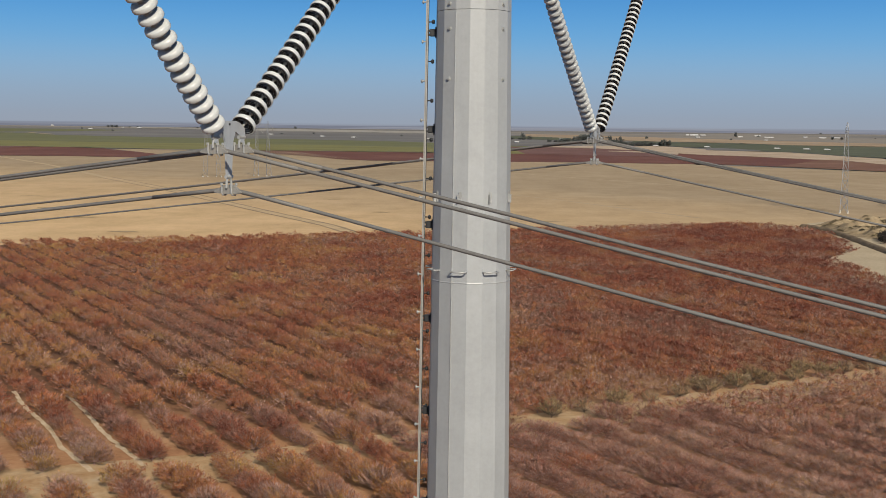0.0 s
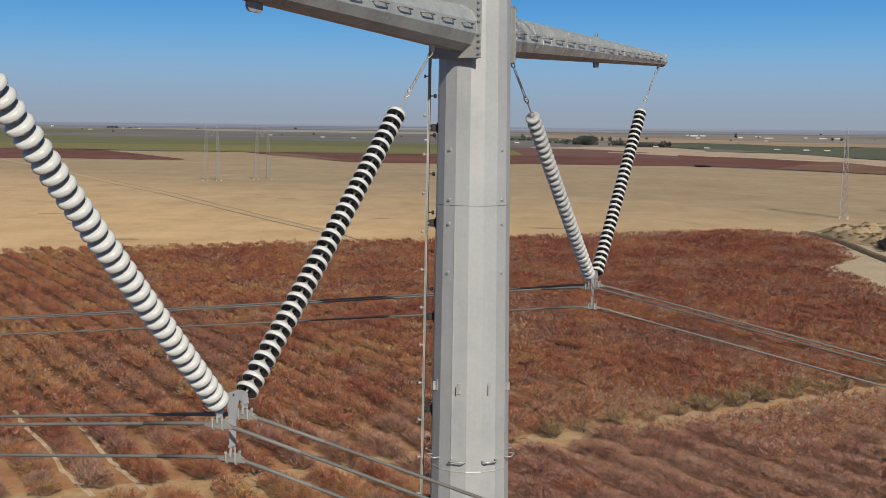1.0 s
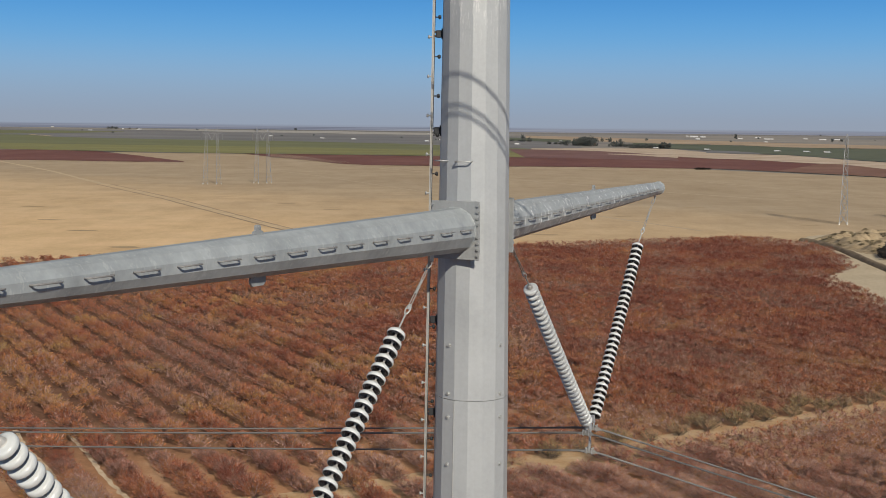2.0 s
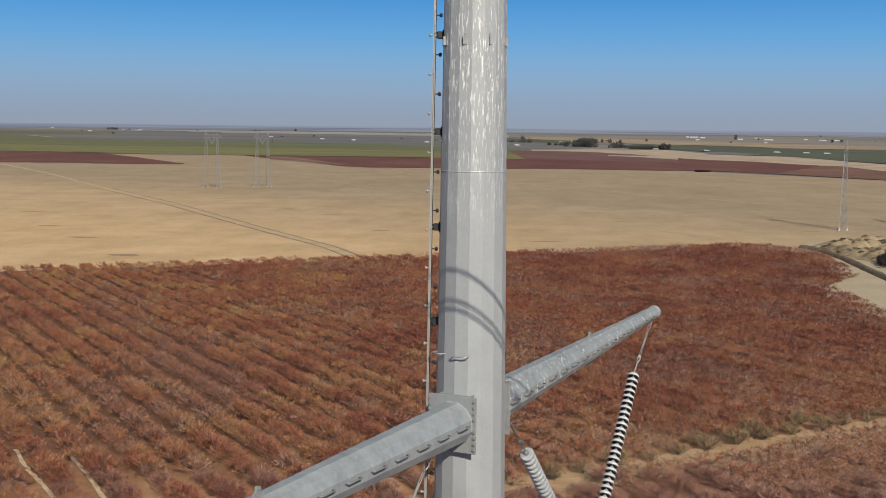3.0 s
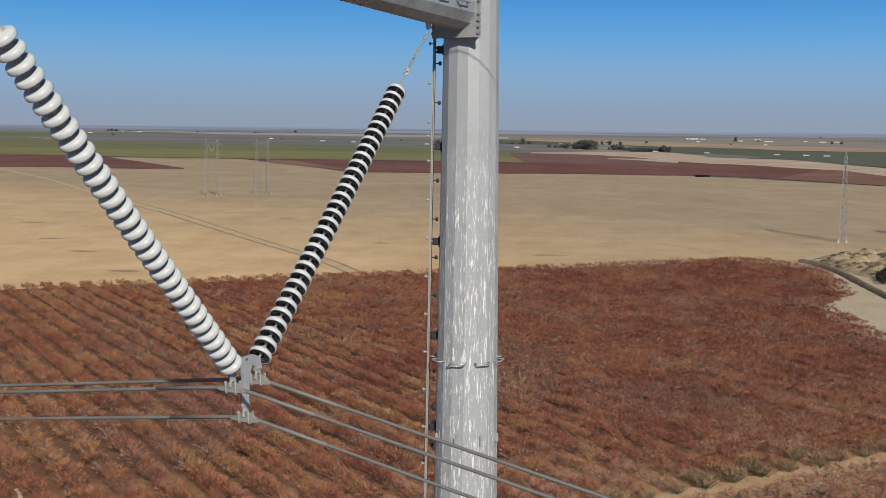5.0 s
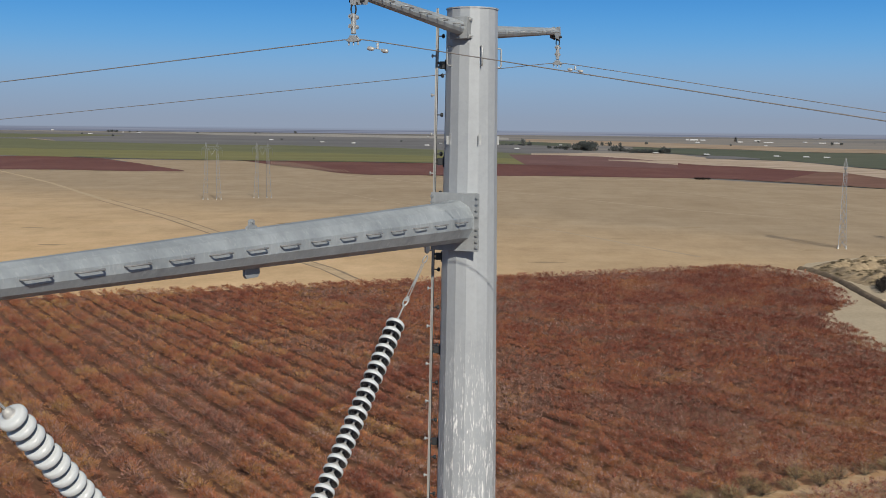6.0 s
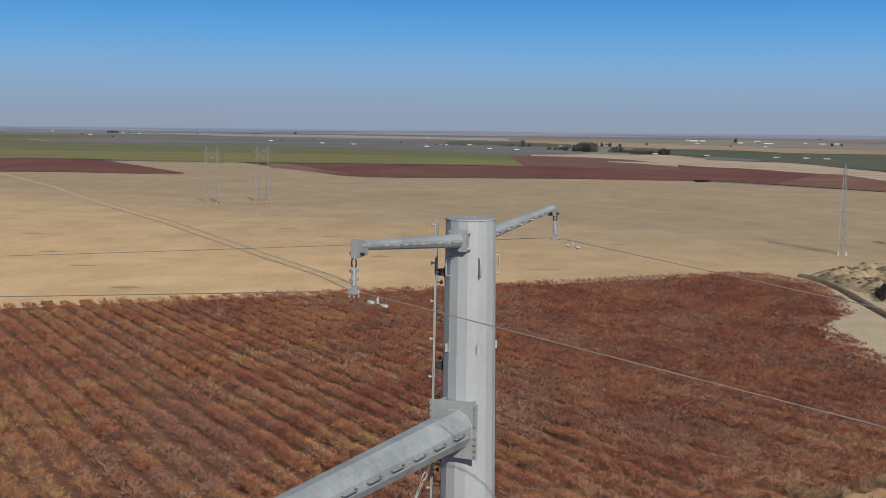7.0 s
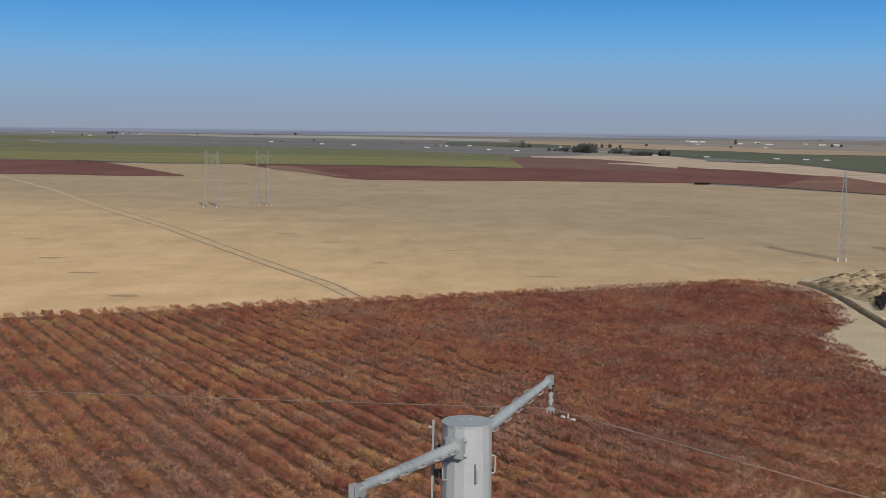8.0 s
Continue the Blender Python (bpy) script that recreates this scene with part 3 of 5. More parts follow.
# orchard floor: p runs across the rows, s along them
EP, ER = Vector((math.cos(radians(30)), math.sin(radians(30)))), Vector((0.5, -0.8660254))


def plan(p, s):
    v = EP * p + ER * s
    return v.x, v.y


BLOCK = [(-60, -402), (55, -390), (200, -369), (344, -354), (357, -338), (357, -322), (335, -290), (306, -256), (273, -237), (254, -208), (243, -187), (246, -116), (-60, -116)]
# FRONT runs on unseen below the pole, to keep bounced light low
FRONT = [(-60, -108), (250, -108), (250, 130), (-200, 130), (-200, -108)]
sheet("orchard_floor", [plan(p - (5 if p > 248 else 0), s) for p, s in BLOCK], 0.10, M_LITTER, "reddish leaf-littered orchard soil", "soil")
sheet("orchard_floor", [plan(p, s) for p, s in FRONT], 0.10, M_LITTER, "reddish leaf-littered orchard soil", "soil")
sheet("farm_track", [plan(-60, -127), plan(10, -123.5), plan(45, -117.2), plan(250, -117.2), plan(250, -106.3), plan(-60, -107.5)], 0.14, M_ROAD, "sandy farm track between two orchard blocks", "track")
sheet("bare_yard", [(150, 478), (160, 500), (215, 545), (300, 540), (300, 200), (90, 220), (90, 300), (100, 340), (110, 370), (120, 400), (130, 440)], 0.08, M_YARD, "bare dusty ground beside the orchard", "ground")
blot(170, 449, 22, 26, M_SAND, "pale loose sand at the bank's foot")
blot(150, 383, 9, 14, M_SAND, "pale loose sand at the bank's foot")
for p, deep in ((21.5, 46), (27.5, 40)):
    for part_way in range(6):
        a0, a1 = (part_way + 0.3 * noise.noise((p, part_way, 2.0))) / 6, (part_way + 1.02) / 6
        track("sandy_strip", [plan(p + 0.7 * noise.noise((a * 4, p, 0)) + 0.2 * noise.noise((a * 31, p, 5.0)), -118 - deep * a) for a in (a0 + (a1 - a0) * q / 16 for q in range(17))], 0.62, M_STRIP,
              "bleached sandy wheel strip between orchard rows", 0.145 + 0.004 * (part_way % 2))




# ---------------------------------------------------------------- the pole
ARM_AZ = radians(64.5)
U = Vector((math.cos(ARM_AZ), math.sin(ARM_AZ), 0))        # along the arms, away from the viewer
W = Vector((math.sin(ARM_AZ), -math.cos(ARM_AZ), 0))       # along the line, to the right
SIDES = 16
EDGE_AZ, FLAT_AZ = radians(-96.6), -107.85              # an edge of the shaft, and the middle of the flat beside it


def radius(z):
    return 0.5655 - 0.0101 * (z - 40.6)


def pole_basis(az):
    """A frame whose y axis points out of the pole at that azimuth, z up."""
    y = Vector((math.cos(az), math.sin(az), 0))
    x = y.cross(Vector((0, 0, 1)))
    return Matrix((x, y, Vector((0, 0, 1)))).transposed().to_4x4()


pole = thing("transmission_pole", "tall tapered grey galvanised steel pole with arms, standing in an orchard", "pole")


def shaft(z0, z1, extra, name, label=""):
    bm = bmesh.new()
    zs = [z0, z1] if z1 - z0 < 3 else [z0 + (z1 - z0) * i / 8 for i in range(9)]
    tube(bm, [(0, 0, z) for z in zs], [radius(z) + extra for z in zs], SIDES, EDGE_AZ, True)
    es = [e for e in bm.edges if abs(e.verts[0].co.z - e.verts[1].co.z) > 0.3]
    bmesh.ops.bevel(bm, geom=es, offset=0.007, segments=1, affect="EDGES")
    return part(name, bm, M_POLE, pole, label)


shaft(-0.3, 40.858, 0.0, "lower_shaft")
shaft(40.865, 58.72, 0.0, "upper_shaft")
for z in (36.85, 47.2):
    bm = bmesh.new()
    tube(bm, [(0, 0, z - 0.012), (0, 0, z), (0, 0, z + 0.012)], [radius(z) + 0.001, radius(z) + 0.006, radius(z) + 0.001], SIDES, EDGE_AZ, False)
    part("weld_seam", bm, M_POLE, pole)
bm = bmesh.new()
a = EDGE_AZ - radians(22.5)
tube(bm, [Vector((math.cos(a), math.sin(a), 0)) * (radius(z) - 0.004) + Vector((0, 0, z)) for z in (0.0, 20.0, 40.8)], 0.011, 6)
part("long_seam", bm, M_HARD, pole, "pale lengthwise weld seam")
bm = bmesh.new()
tube(bm, [(0, 0, 58.715), (0, 0, 58.735)], radius(58.7) + 0.012, SIDES, EDGE_AZ)
part("top_cap", bm, M_POLE, pole, "flat steel cap plate")
for dx in (-0.08, 0.06):
    bm = bmesh.new()
    bolt(bm, Matrix.Translation((dx, 0.12, 58.735)) @ pose(0, 0, 0, 90), 0.016, 0.008)
    part("cap_bolt", bm, M_HARD, pole)

# splice bolts above and below the joint, on every second flat
bm = bmesh.new()
bolt(bm, Matrix.Identity(4), 0.022, 0.02)
bolt_mesh = mesh_of("splice_bolt", bm, M_HARD)
bm = bmesh.new()
bolt(bm, Matrix.Identity(4), 0.021, 0.022)
dark_bolt_mesh = mesh_of("saddle_bolt", bm, M_PLATE)
for z in (41.69, 40.95, 40.59, 39.86):
    for az in (-130.35, -40.35, 49.65, 139.65):
        ob = new("splice_bolt", bolt_mesh)
        ob.parent = pole
        a = radians(az)
        r = radius(z) * math.cos(radians(11.25))
        ob.matrix_local = Matrix.Translation((r * math.cos(a), r * math.sin(a), z)) @ pole_basis(a)


def loop_step(width=0.26, out=0.11, r=0.011):
    """A bent rod step that stands out of a surface along y, its bar along x."""
    bm = bmesh.new()
    w = width / 2
    tube(bm, [(-w, -0.03, 0), (-w, out * 0.75, 0), (-w * 0.86, out, 0), (0, out, 0), (w * 0.86, out, 0), (w, out * 0.75, 0), (w, -0.03, 0)], r, 6)
    return bm


step_mesh = mesh_of("step_loop", loop_step(0.23, 0.10), M_HARD, True)
for z, shown in ((37.02, (-4, -2, 0, 2, 4, 6)), (44.45, (-2, 0)), (50.33, (-4, -2, 0, 2, 4, 6))):
    for k in shown:
        az = radians(FLAT_AZ + 22.5 * k)
        ob = new("step_loop", step_mesh)
        ob.parent = pole
        r = radius(z) * math.cos(radians(11.25))
        ob.matrix_local = Matrix.Translation((r * math.cos(az), r * math.sin(az), z)) @ pole_basis(az)

# short ladder clips and the grab handles near the top
bm = bmesh.new()
box(bm, pose(0, 0.006, 0), 0.05, 0.012, 0.17, 0.003)
box(bm, pose(0.03, 0.028, -0.02), 0.012, 0.05, 0.13, 0.003)
clip_mesh = mesh_of("ladder_clip", bm, M_HARD)
for z in (38.12, 49.15, 56.80):
    for k in (-4, -2, 0, 2, 4) if z < 50 else (-1.5, 1.6, 5.6):
        az = radians(FLAT_AZ + 22.5 * k)
        ob = new("ladder_clip", clip_mesh)
        ob.parent = pole
        r = radius(z) * math.cos(radians(11.25))
        ob.matrix_local = Matrix.Translation((r * math.cos(az), r * math.sin(az), z)) @ pole_basis(az)
grab_mesh = mesh_of("grab_handle", loop_step(0.28, 0.09, 0.013), M_HARD, True)
for k in (-1.5, 1.6, 5.6):
    az = radians(FLAT_AZ + 22.5 * k)
    ob = new("grab_handle", grab_mesh)
    ob.parent = pole
    z = 58.02
    r = radius(z) * math.cos(radians(11.25))
    ob.matrix_local = Matrix.Translation((r * math.cos(az), r * math.sin(az), z)) @ pole_basis(az) @ pose(0, 0, 0, 0, 90)

# climbing rail with pegs and brackets
RAIL_AZ = radians(176)
rd = Vector((math.cos(RAIL_AZ), math.sin(RAIL_AZ), 0))
rt = Vector((-rd.y, rd.x, 0))
bm = bmesh.new()
RZ0, RZ1 = 20.0, 58.74


def rail_at(z):
    return rd * (radius(z) + 0.135)


for off, w, d in ((0.0, 0.042, 0.010), (0.017, 0.008, 0.036), (-0.017, 0.008, 0.036)):
    a, b = rail_at(RZ0) + rt * off, rail_at(RZ1) + rt * off
    vs = []
    for c, z in ((a, RZ0), (b, RZ1)):
        vs.append([bm.verts.new(c + rt * (w / 2 * i) + rd * (d / 2 * j) + Vector((0, 0, z))) for i, j in ((-1, -1), (1, -1), (1, 1), (-1, 1))])
    for i in range(4):
        j = (i + 1) % 4
        bm.faces.new((vs[0][i], vs[0][j], vs[1][j], vs[1][i]))
    bm.faces.new(vs[0][::-1]), bm.faces.new(vs[1])
rail = part("climbing_rail", bm, M_RAIL, pole, "pale zinc climbing rail")
# dark tube added as the shade down the rail's inner side
bm = bmesh.new()
tube(bm, [rail_at(z) - rd * 0.022 + rt * 0.008 + Vector((0, 0, z)) for z in (RZ0, RZ1 - 0.1)], 0.007, 6)
part("rail_shade_line", bm, M_STEEL_DARK, rail, "dark line added for the rail's shaded inner side")
bm = bmesh.new()
tube(bm, [(0, 0, 0), (0, 0.06, 0)], 0.012, 6)
tube(bm, [(0, 0.05, 0), (0, 0.065, 0), (0, 0.08, 0)], [0.020, 0.030, 0.018], 8)
peg_pale = mesh_of("peg", bm, M_HARD)
bm = bmesh.new()
tube(bm, [(0, 0, 0), (0, 0.075, 0)], 0.010, 6)
tube(bm, [(0, 0.07, 0), (0, 0.09, 0), (0, 0.115, 0)], [0.022, 0.036, 0.022], 8)
peg_dark = mesh_of("peg", bm, M_STEEL_DARK)
z = 36.9 - 8.8
k = 0
while z < RZ1 - 0.1:
    ob = new("peg", (peg_pale, peg_dark)[k % 2])
    ob.parent = rail
    side = -1 if k % 2 else 1
    az = RAIL_AZ + (0 if side > 0 else math.pi)
    ob.matrix_local = Matrix.Translation(rail_at(z) + Vector((0, 0, z))) @ pole_basis(az)
    z, k = z + 0.2935, k + 1
bm = bmesh.new()
box(bm, pose(0, 0.055, 0), 0.07, 0.09, 0.11, 0.01)
box(bm, pose(0, 0.005, 0), 0.09, 0.02, 0.16, 0.004)
box(bm, pose(0, 0.11, 0.03), 0.05, 0.03, 0.03, 0.004)
box(bm, pose(0, 0.11, -0.03), 0.05, 0.03, 0.03, 0.004)
bracket_mesh = mesh_of("rail_bracket", bm, M_STEEL_DARK)
for i in range(-5, 15):
    z = 37.67 + 1.445 * i
    if z > 58.3:
        continue
    ob = new("rail_bracket", bracket_mesh)
    ob.parent = pole
    ob.matrix_local = Matrix.Translation(rd * (radius(z) * 0.99) + Vector((0, 0, z))) @ pole_basis(RAIL_AZ)


def cross_arm(sign, zbase, ztip, rbase, rtip, tip, name_label, lone=False, mat=M_ARM):
    """A tapered tubular arm with its saddle plate, step loops and lugs. sign: -1 towards the viewer, 1 away."""
    d = U * sign
    r0 = radius(zbase) + 0.12
    root, end = d * r0 + Vector((0, 0, zbase)), d * tip + Vector((0, 0, ztip))
    bm = bmesh.new()
    k = 8
    tube(bm, [root.lerp(end, i / k) for i in range(k + 1)], [rbase + (rtip - rbase) * i / k for i in range(k + 1)], 12, radians(15))
    tube(bm, [end, end + d * 0.015], rtip + 0.012, 12, radians(15))
    arm = part("cross_arm", bm, mat, pole, name_label)
    # weld collar at the plate and a girth seam
    bm = bmesh.new()
    tube(bm, [root - d * 0.01, root + d * 0.02, root + d * 0.045], [rbase + 0.014, rbase + 0.012, rbase + 0.001], 12, radians(15), False)
    part("weld_collar", bm, M_ARM, arm)
    axis = (end - root).normalized()
    side = axis.cross(Vector((0, 0, 1))).normalized()
    up = side.cross(axis)
    loop = mesh_of("step_loop", loop_step(0.32, 0.065, 0.010), M_LOOP, True)
    n = 15
    for i in range(n):
        s = (1.01 - r0 + i * 0.62) / (end - root).length
        if s > 0.98:
            continue
        c = root.lerp(end, s)
        r = (rbase + (rtip - rbase) * s)
        for sg in (-1, 1):
            out = (side * sg * math.cos(radians(5)) + up * math.sin(radians(5))).normalized()
            m = Matrix((axis, out, axis.cross(out))).transposed().to_4x4()
            ob = new("step_loop", loop)
            ob.parent = arm
            ob.matrix_local = Matrix.Translation(c + out * r * 0.97) @ m
    # lifting lug above and a plate lug below at mid arm
    s = (5.75 - r0) / (tip - r0)
    c, r = root.lerp(end, s), rbase + (rtip - rbase) * s
    m = Matrix((axis, side, up)).transposed().to_4x4()
    bm = bmesh.new()
    slab(bm, [(-0.10, -0.02), (-0.085, 0.02), (-0.045, 0.035), (-0.042, 0.07), (-0.02, 0.095), (0.02, 0.095), (0.042, 0.07), (0.045, 0.035), (0.085, 0.02), (0.10, -0.02)], 0.03, Matrix.Translation(c + up * r) @ m)
    tube(bm, [c + up * (r + 0.07) - side * 0.03, c + up * (r + 0.07) + side * 0.03], 0.022, 8)
    part("lifting_lug", bm, M_PLATE, arm)
    bm = bmesh.new()
    slab(bm, [(-0.14, 0.03), (0.14, 0.03), (0.14, -0.06), (0.10, -0.10), (-0.10, -0.10), (-0.14, -0.06)], 0.03, Matrix.Translation(c - up * r) @ m)
    part("hanger_lug", bm, M_PLATE, arm)
    # lugs that carry the insulators
    for dist in (1.45, tip - 0.28):
        s = (dist - r0) / (tip - r0)
        c, r = root.lerp(end, s), rbase + (rtip - rbase) * s
        bm = bmesh.new()
        slab(bm, [(-0.07, 0.04), (0.07, 0.04), (0.05, -0.07), (0, -0.10), (-0.05, -0.07)], 0.03, Matrix.Translation(c - up * r) @ m)
        part("insulator_lug", bm, M_HARD, arm)
    # saddle: a face plate square to the arm, returns that clasp the shaft, curved top and bottom
    saddle(d, zbase, 0.86, 0.78, lone)
    return arm, root, end


def saddle(d, zc, h, wd, lone):
    t = d.cross(Vector((0, 0, 1)))
    m = Matrix((t, d, Vector((0, 0, 1)))).transposed().to_4x4()
    R = radius(zc)
    bm = bmesh.new()
    box(bm, m @ pose(0, R + 0.12, zc), wd, 0.028, h, 0.006)
    plate = part("saddle_plate", bm, M_PLATE, pole, "streaked steel saddle plate bolted to the shaft")
    for sx in (-1, 1):
        bm = bmesh.new()
        box(bm, m @ pose(sx * 0.25, R - 0.01, zc), 0.028, 0.23, h - 0.01, 0.004)
        part("web_plate", bm, M_PLATE, plate)
    for sz in (-1, 1):
        bm = bmesh.new()
        arc = [(-(R + 0.004) * math.sin(a), (R + 0.004) * math.cos(a)) for a in (radians(-62 + 124 * i / 12) for i in range(13))]
        out = [(0.26, R + 0.10), (-0.26, R + 0.10)]
        pts = [(x, y) for x, y in arc if abs(x) < 0.26]
        pts = sorted(pts) + out
        lo = [bm.verts.new(m @ Vector((x, y, zc + sz * (h / 2 - 0.03) - 0.012))) for x, y in pts]
        hi = [bm.verts.new(m @ Vector((x, y, zc + sz * (h / 2 - 0.03) + 0.012))) for x, y in pts]
        bm.faces.new(lo), bm.faces.new(hi[::-1])
        for i in range(len(lo)):
            j = (i + 1) % len(lo)
            bm.faces.new((lo[i], lo[j], hi[j], hi[i]))
        part("stiffener", bm, M_PLATE, plate)
    for sx in (-1, 1):
        for dz in (-0.36, -0.27, -0.18, -0.09, 0.10, 0.19, 0.28, 0.37):
            ob = new("saddle_bolt", dark_bolt_mesh)
            ob.parent = plate
            ob.matrix_local = m @ pose(sx * (wd / 2 - 0.022), R + 0.132, zc + dz)
    if lone:
        bm = bmesh.new()
        box(bm, m @ pose(0, -R * 0.985, zc), 0.30, 0.05, h, 0.006)
        part("backing_plate", bm, M_PLATE, pole, "steel backing plate")
    return plate


cross_arm(-1, 43.44, 43.62, 0.335, 0.145, 10.5, "tapered galvanised tube arm")
cross_arm(1, 43.44, 43.62, 0.335, 0.145, 10.5, "tapered galvanised tube arm streaked with pale runs", False, M_ARM_RUN)
cross_arm(-1, 55.58, 55.68, 0.315, 0.135, 10.5, "tapered galvanised tube arm", True)


def earth_arm(sign):
    """The slender arm at the top that carries an earth wire."""
    d = U * sign
    side = d.cross(Vector((0, 0, 1))).normalized()
    root, end = d * 0.42 + Vector((0, 0, 58.42)), d * (3.45 if sign < 0 else 3.62) + Vector((0, 0, 58.60 if sign < 0 else 58.69))
    bm = bmesh.new()
    tube(bm, [root.lerp(end, i / 4) for i in range(5)], [0.105 - 0.045 * i / 4 for i in range(5)], 12, radians(15))
    arm = part("earth_wire_arm", bm, M_ARM, pole, "slender tapered steel arm")
    axis = (end - root).normalized()
    up = side.cross(axis)
    m = Matrix((side, d, Vector((0, 0, 1)))).transposed().to_4x4()
    bm = bmesh.new()
    box(bm, m @ pose(0, 0.475, 58.42), 0.28, 0.022, 0.32, 0.004)
    for sx in (-1, 1):
        box(bm, m @ pose(sx * 0.13, 0.40, 58.42), 0.02, 0.16, 0.31, 0.003)
    part("mounting_bracket", bm, M_PLATE, arm)
    for sx in (-1, 1):
        for sz in (-0.12, 0.12):
            bm = bmesh.new()
            bolt(bm, m @ pose(sx * 0.142, 0.40, 58.42 + sz) @ pose(0, 0, 0, 0, 0, -90 * sx), 0.018, 0.03)
            part("bracket_bolt", bm, M_HARD, arm)
    # tip: a gusset on each side and a bent cover plate
    mt = Matrix((d, side, Vector((0, 0, 1)))).transposed().to_4x4()
    for sg in (-1, 1):
        bm = bmesh.new()
        slab(bm, [(-0.18, -0.08), (-0.16, 0.0), (-0.07, 0.07), (0.05, 0.085), (0.09, 0.04), (0.10, -0.12), (0.07, -0.15), (-0.15, -0.13)], 0.012,
             Matrix.Translation(end + side * sg * 0.046) @ mt)
        part("tip_gusset", bm, M_PLATE, arm)
    bm = bmesh.new()
    slab(bm, [(-0.039, -0.16), (0.039, -0.16), (0.039, 0.085), (-0.039, 0.085)], 0.014, Matrix.Translation(end + d * 0.108) @ Matrix((side, d, Vector((0, 0, 1)))).transposed().to_4x4())
    part("tip_plate", bm, M_PLATE, arm)
    bm = bmesh.new()
    tube(bm, [end + side * 0.10 + d * 0.02 + Vector((0, 0, -0.10)), end - side * 0.10 + d * 0.02 + Vector((0, 0, -0.10))], 0.02, 8)
    part("tip_pin", bm, M_STEEL_DARK, arm)
    loop = mesh_of("step_loop", loop_step(0.22, 0.085, 0.009), M_HARD, True)
    for i in range(5):
        s = (0.35 + i * 0.52) / (end - root).length
        c, r = root.lerp(end, s), 0.105 - 0.045 * s
        for sg in (-1, 1):
            out = (side * sg).normalized()
            ob = new("step_loop", loop)
            ob.parent = arm
            ob.matrix_local = Matrix.Translation(c + out * r * 0.97) @ Matrix((axis, out, axis.cross(out))).transposed().to_4x4()
    return end


earth_arm(-1)
earth_arm(1)


# ---------------------------------------------------------------- insulators
def revolve(bm, profile, n, mats):
    """Turns a list of (radius, height) round z; mats gives each band's material."""
    rings = [[bm.verts.new((r * math.cos(2 * math.pi * i / n), r * math.sin(2 * math.pi * i / n), h)) for i in range(n)] for r, h in profile]
    for (a, b), mt in zip(zip(rings, rings[1:]), mats):
        for i in range(n):
            j = (i + 1) % n
            bm.faces.new((a[i], a[j], b[j], b[i])).material_index = mt
    bm.faces.new(rings[0]).material_index = mats[0]
    bm.faces.new(rings[-1][::-1]).material_index = mats[-1]


def disc_mesh(pitch):
    """One cap-and-pin disc: cap above, a domed white shell, deep ribs beneath, the pin. Its pin end is at the origin."""
    bm = bmesh.new()
    prof = [(0.018, pitch + 0.012), (0.030, pitch), (0.046, pitch - 0.012), (0.050, pitch - 0.045), (0.058, pitch - 0.058),
            (0.090, pitch - 0.062), (0.116, pitch - 0.070), (0.128, pitch - 0.084), (0.1315, pitch - 0.119), (0.128, pitch - 0.129), (0.118, pitch - 0.130),
            (0.115, pitch - 0.104), (0.106, pitch - 0.100), (0.104, pitch - 0.124), (0.1015, pitch - 0.124), (0.099, pitch - 0.096),
            (0.083, pitch - 0.092), (0.081, pitch - 0.120), (0.0785, pitch - 0.120), (0.076, pitch - 0.090),
            (0.060, pitch - 0.086), (0.058, pitch - 0.112), (0.0555, pitch - 0.112), (0.053, pitch - 0.082), (0.022, pitch - 0.080), (0.016, pitch - 0.09), (0.013, 0.0)]
    # band 1 is the underside, coloured dark for its shade
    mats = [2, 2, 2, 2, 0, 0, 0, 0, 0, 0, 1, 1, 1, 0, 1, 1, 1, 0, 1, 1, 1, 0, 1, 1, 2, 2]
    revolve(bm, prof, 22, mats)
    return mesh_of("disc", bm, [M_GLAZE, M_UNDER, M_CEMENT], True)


def chain_link(bm, a, b, w=0.035, r=0.010):
    """An oval link between two places."""
    a, b = Vector(a), Vector(b)
    d, x, y = frame_of(b - a)
    pts = []
    for i in range(12):
        t = 2 * math.pi * i / 12
        pts.append((a + b) / 2 + d * ((b - a).length / 2 * math.cos(t)) + x * (w * math.sin(t)))
    tube(bm, pts + pts[:2], r, 6, caps=False)


DISCS = 32


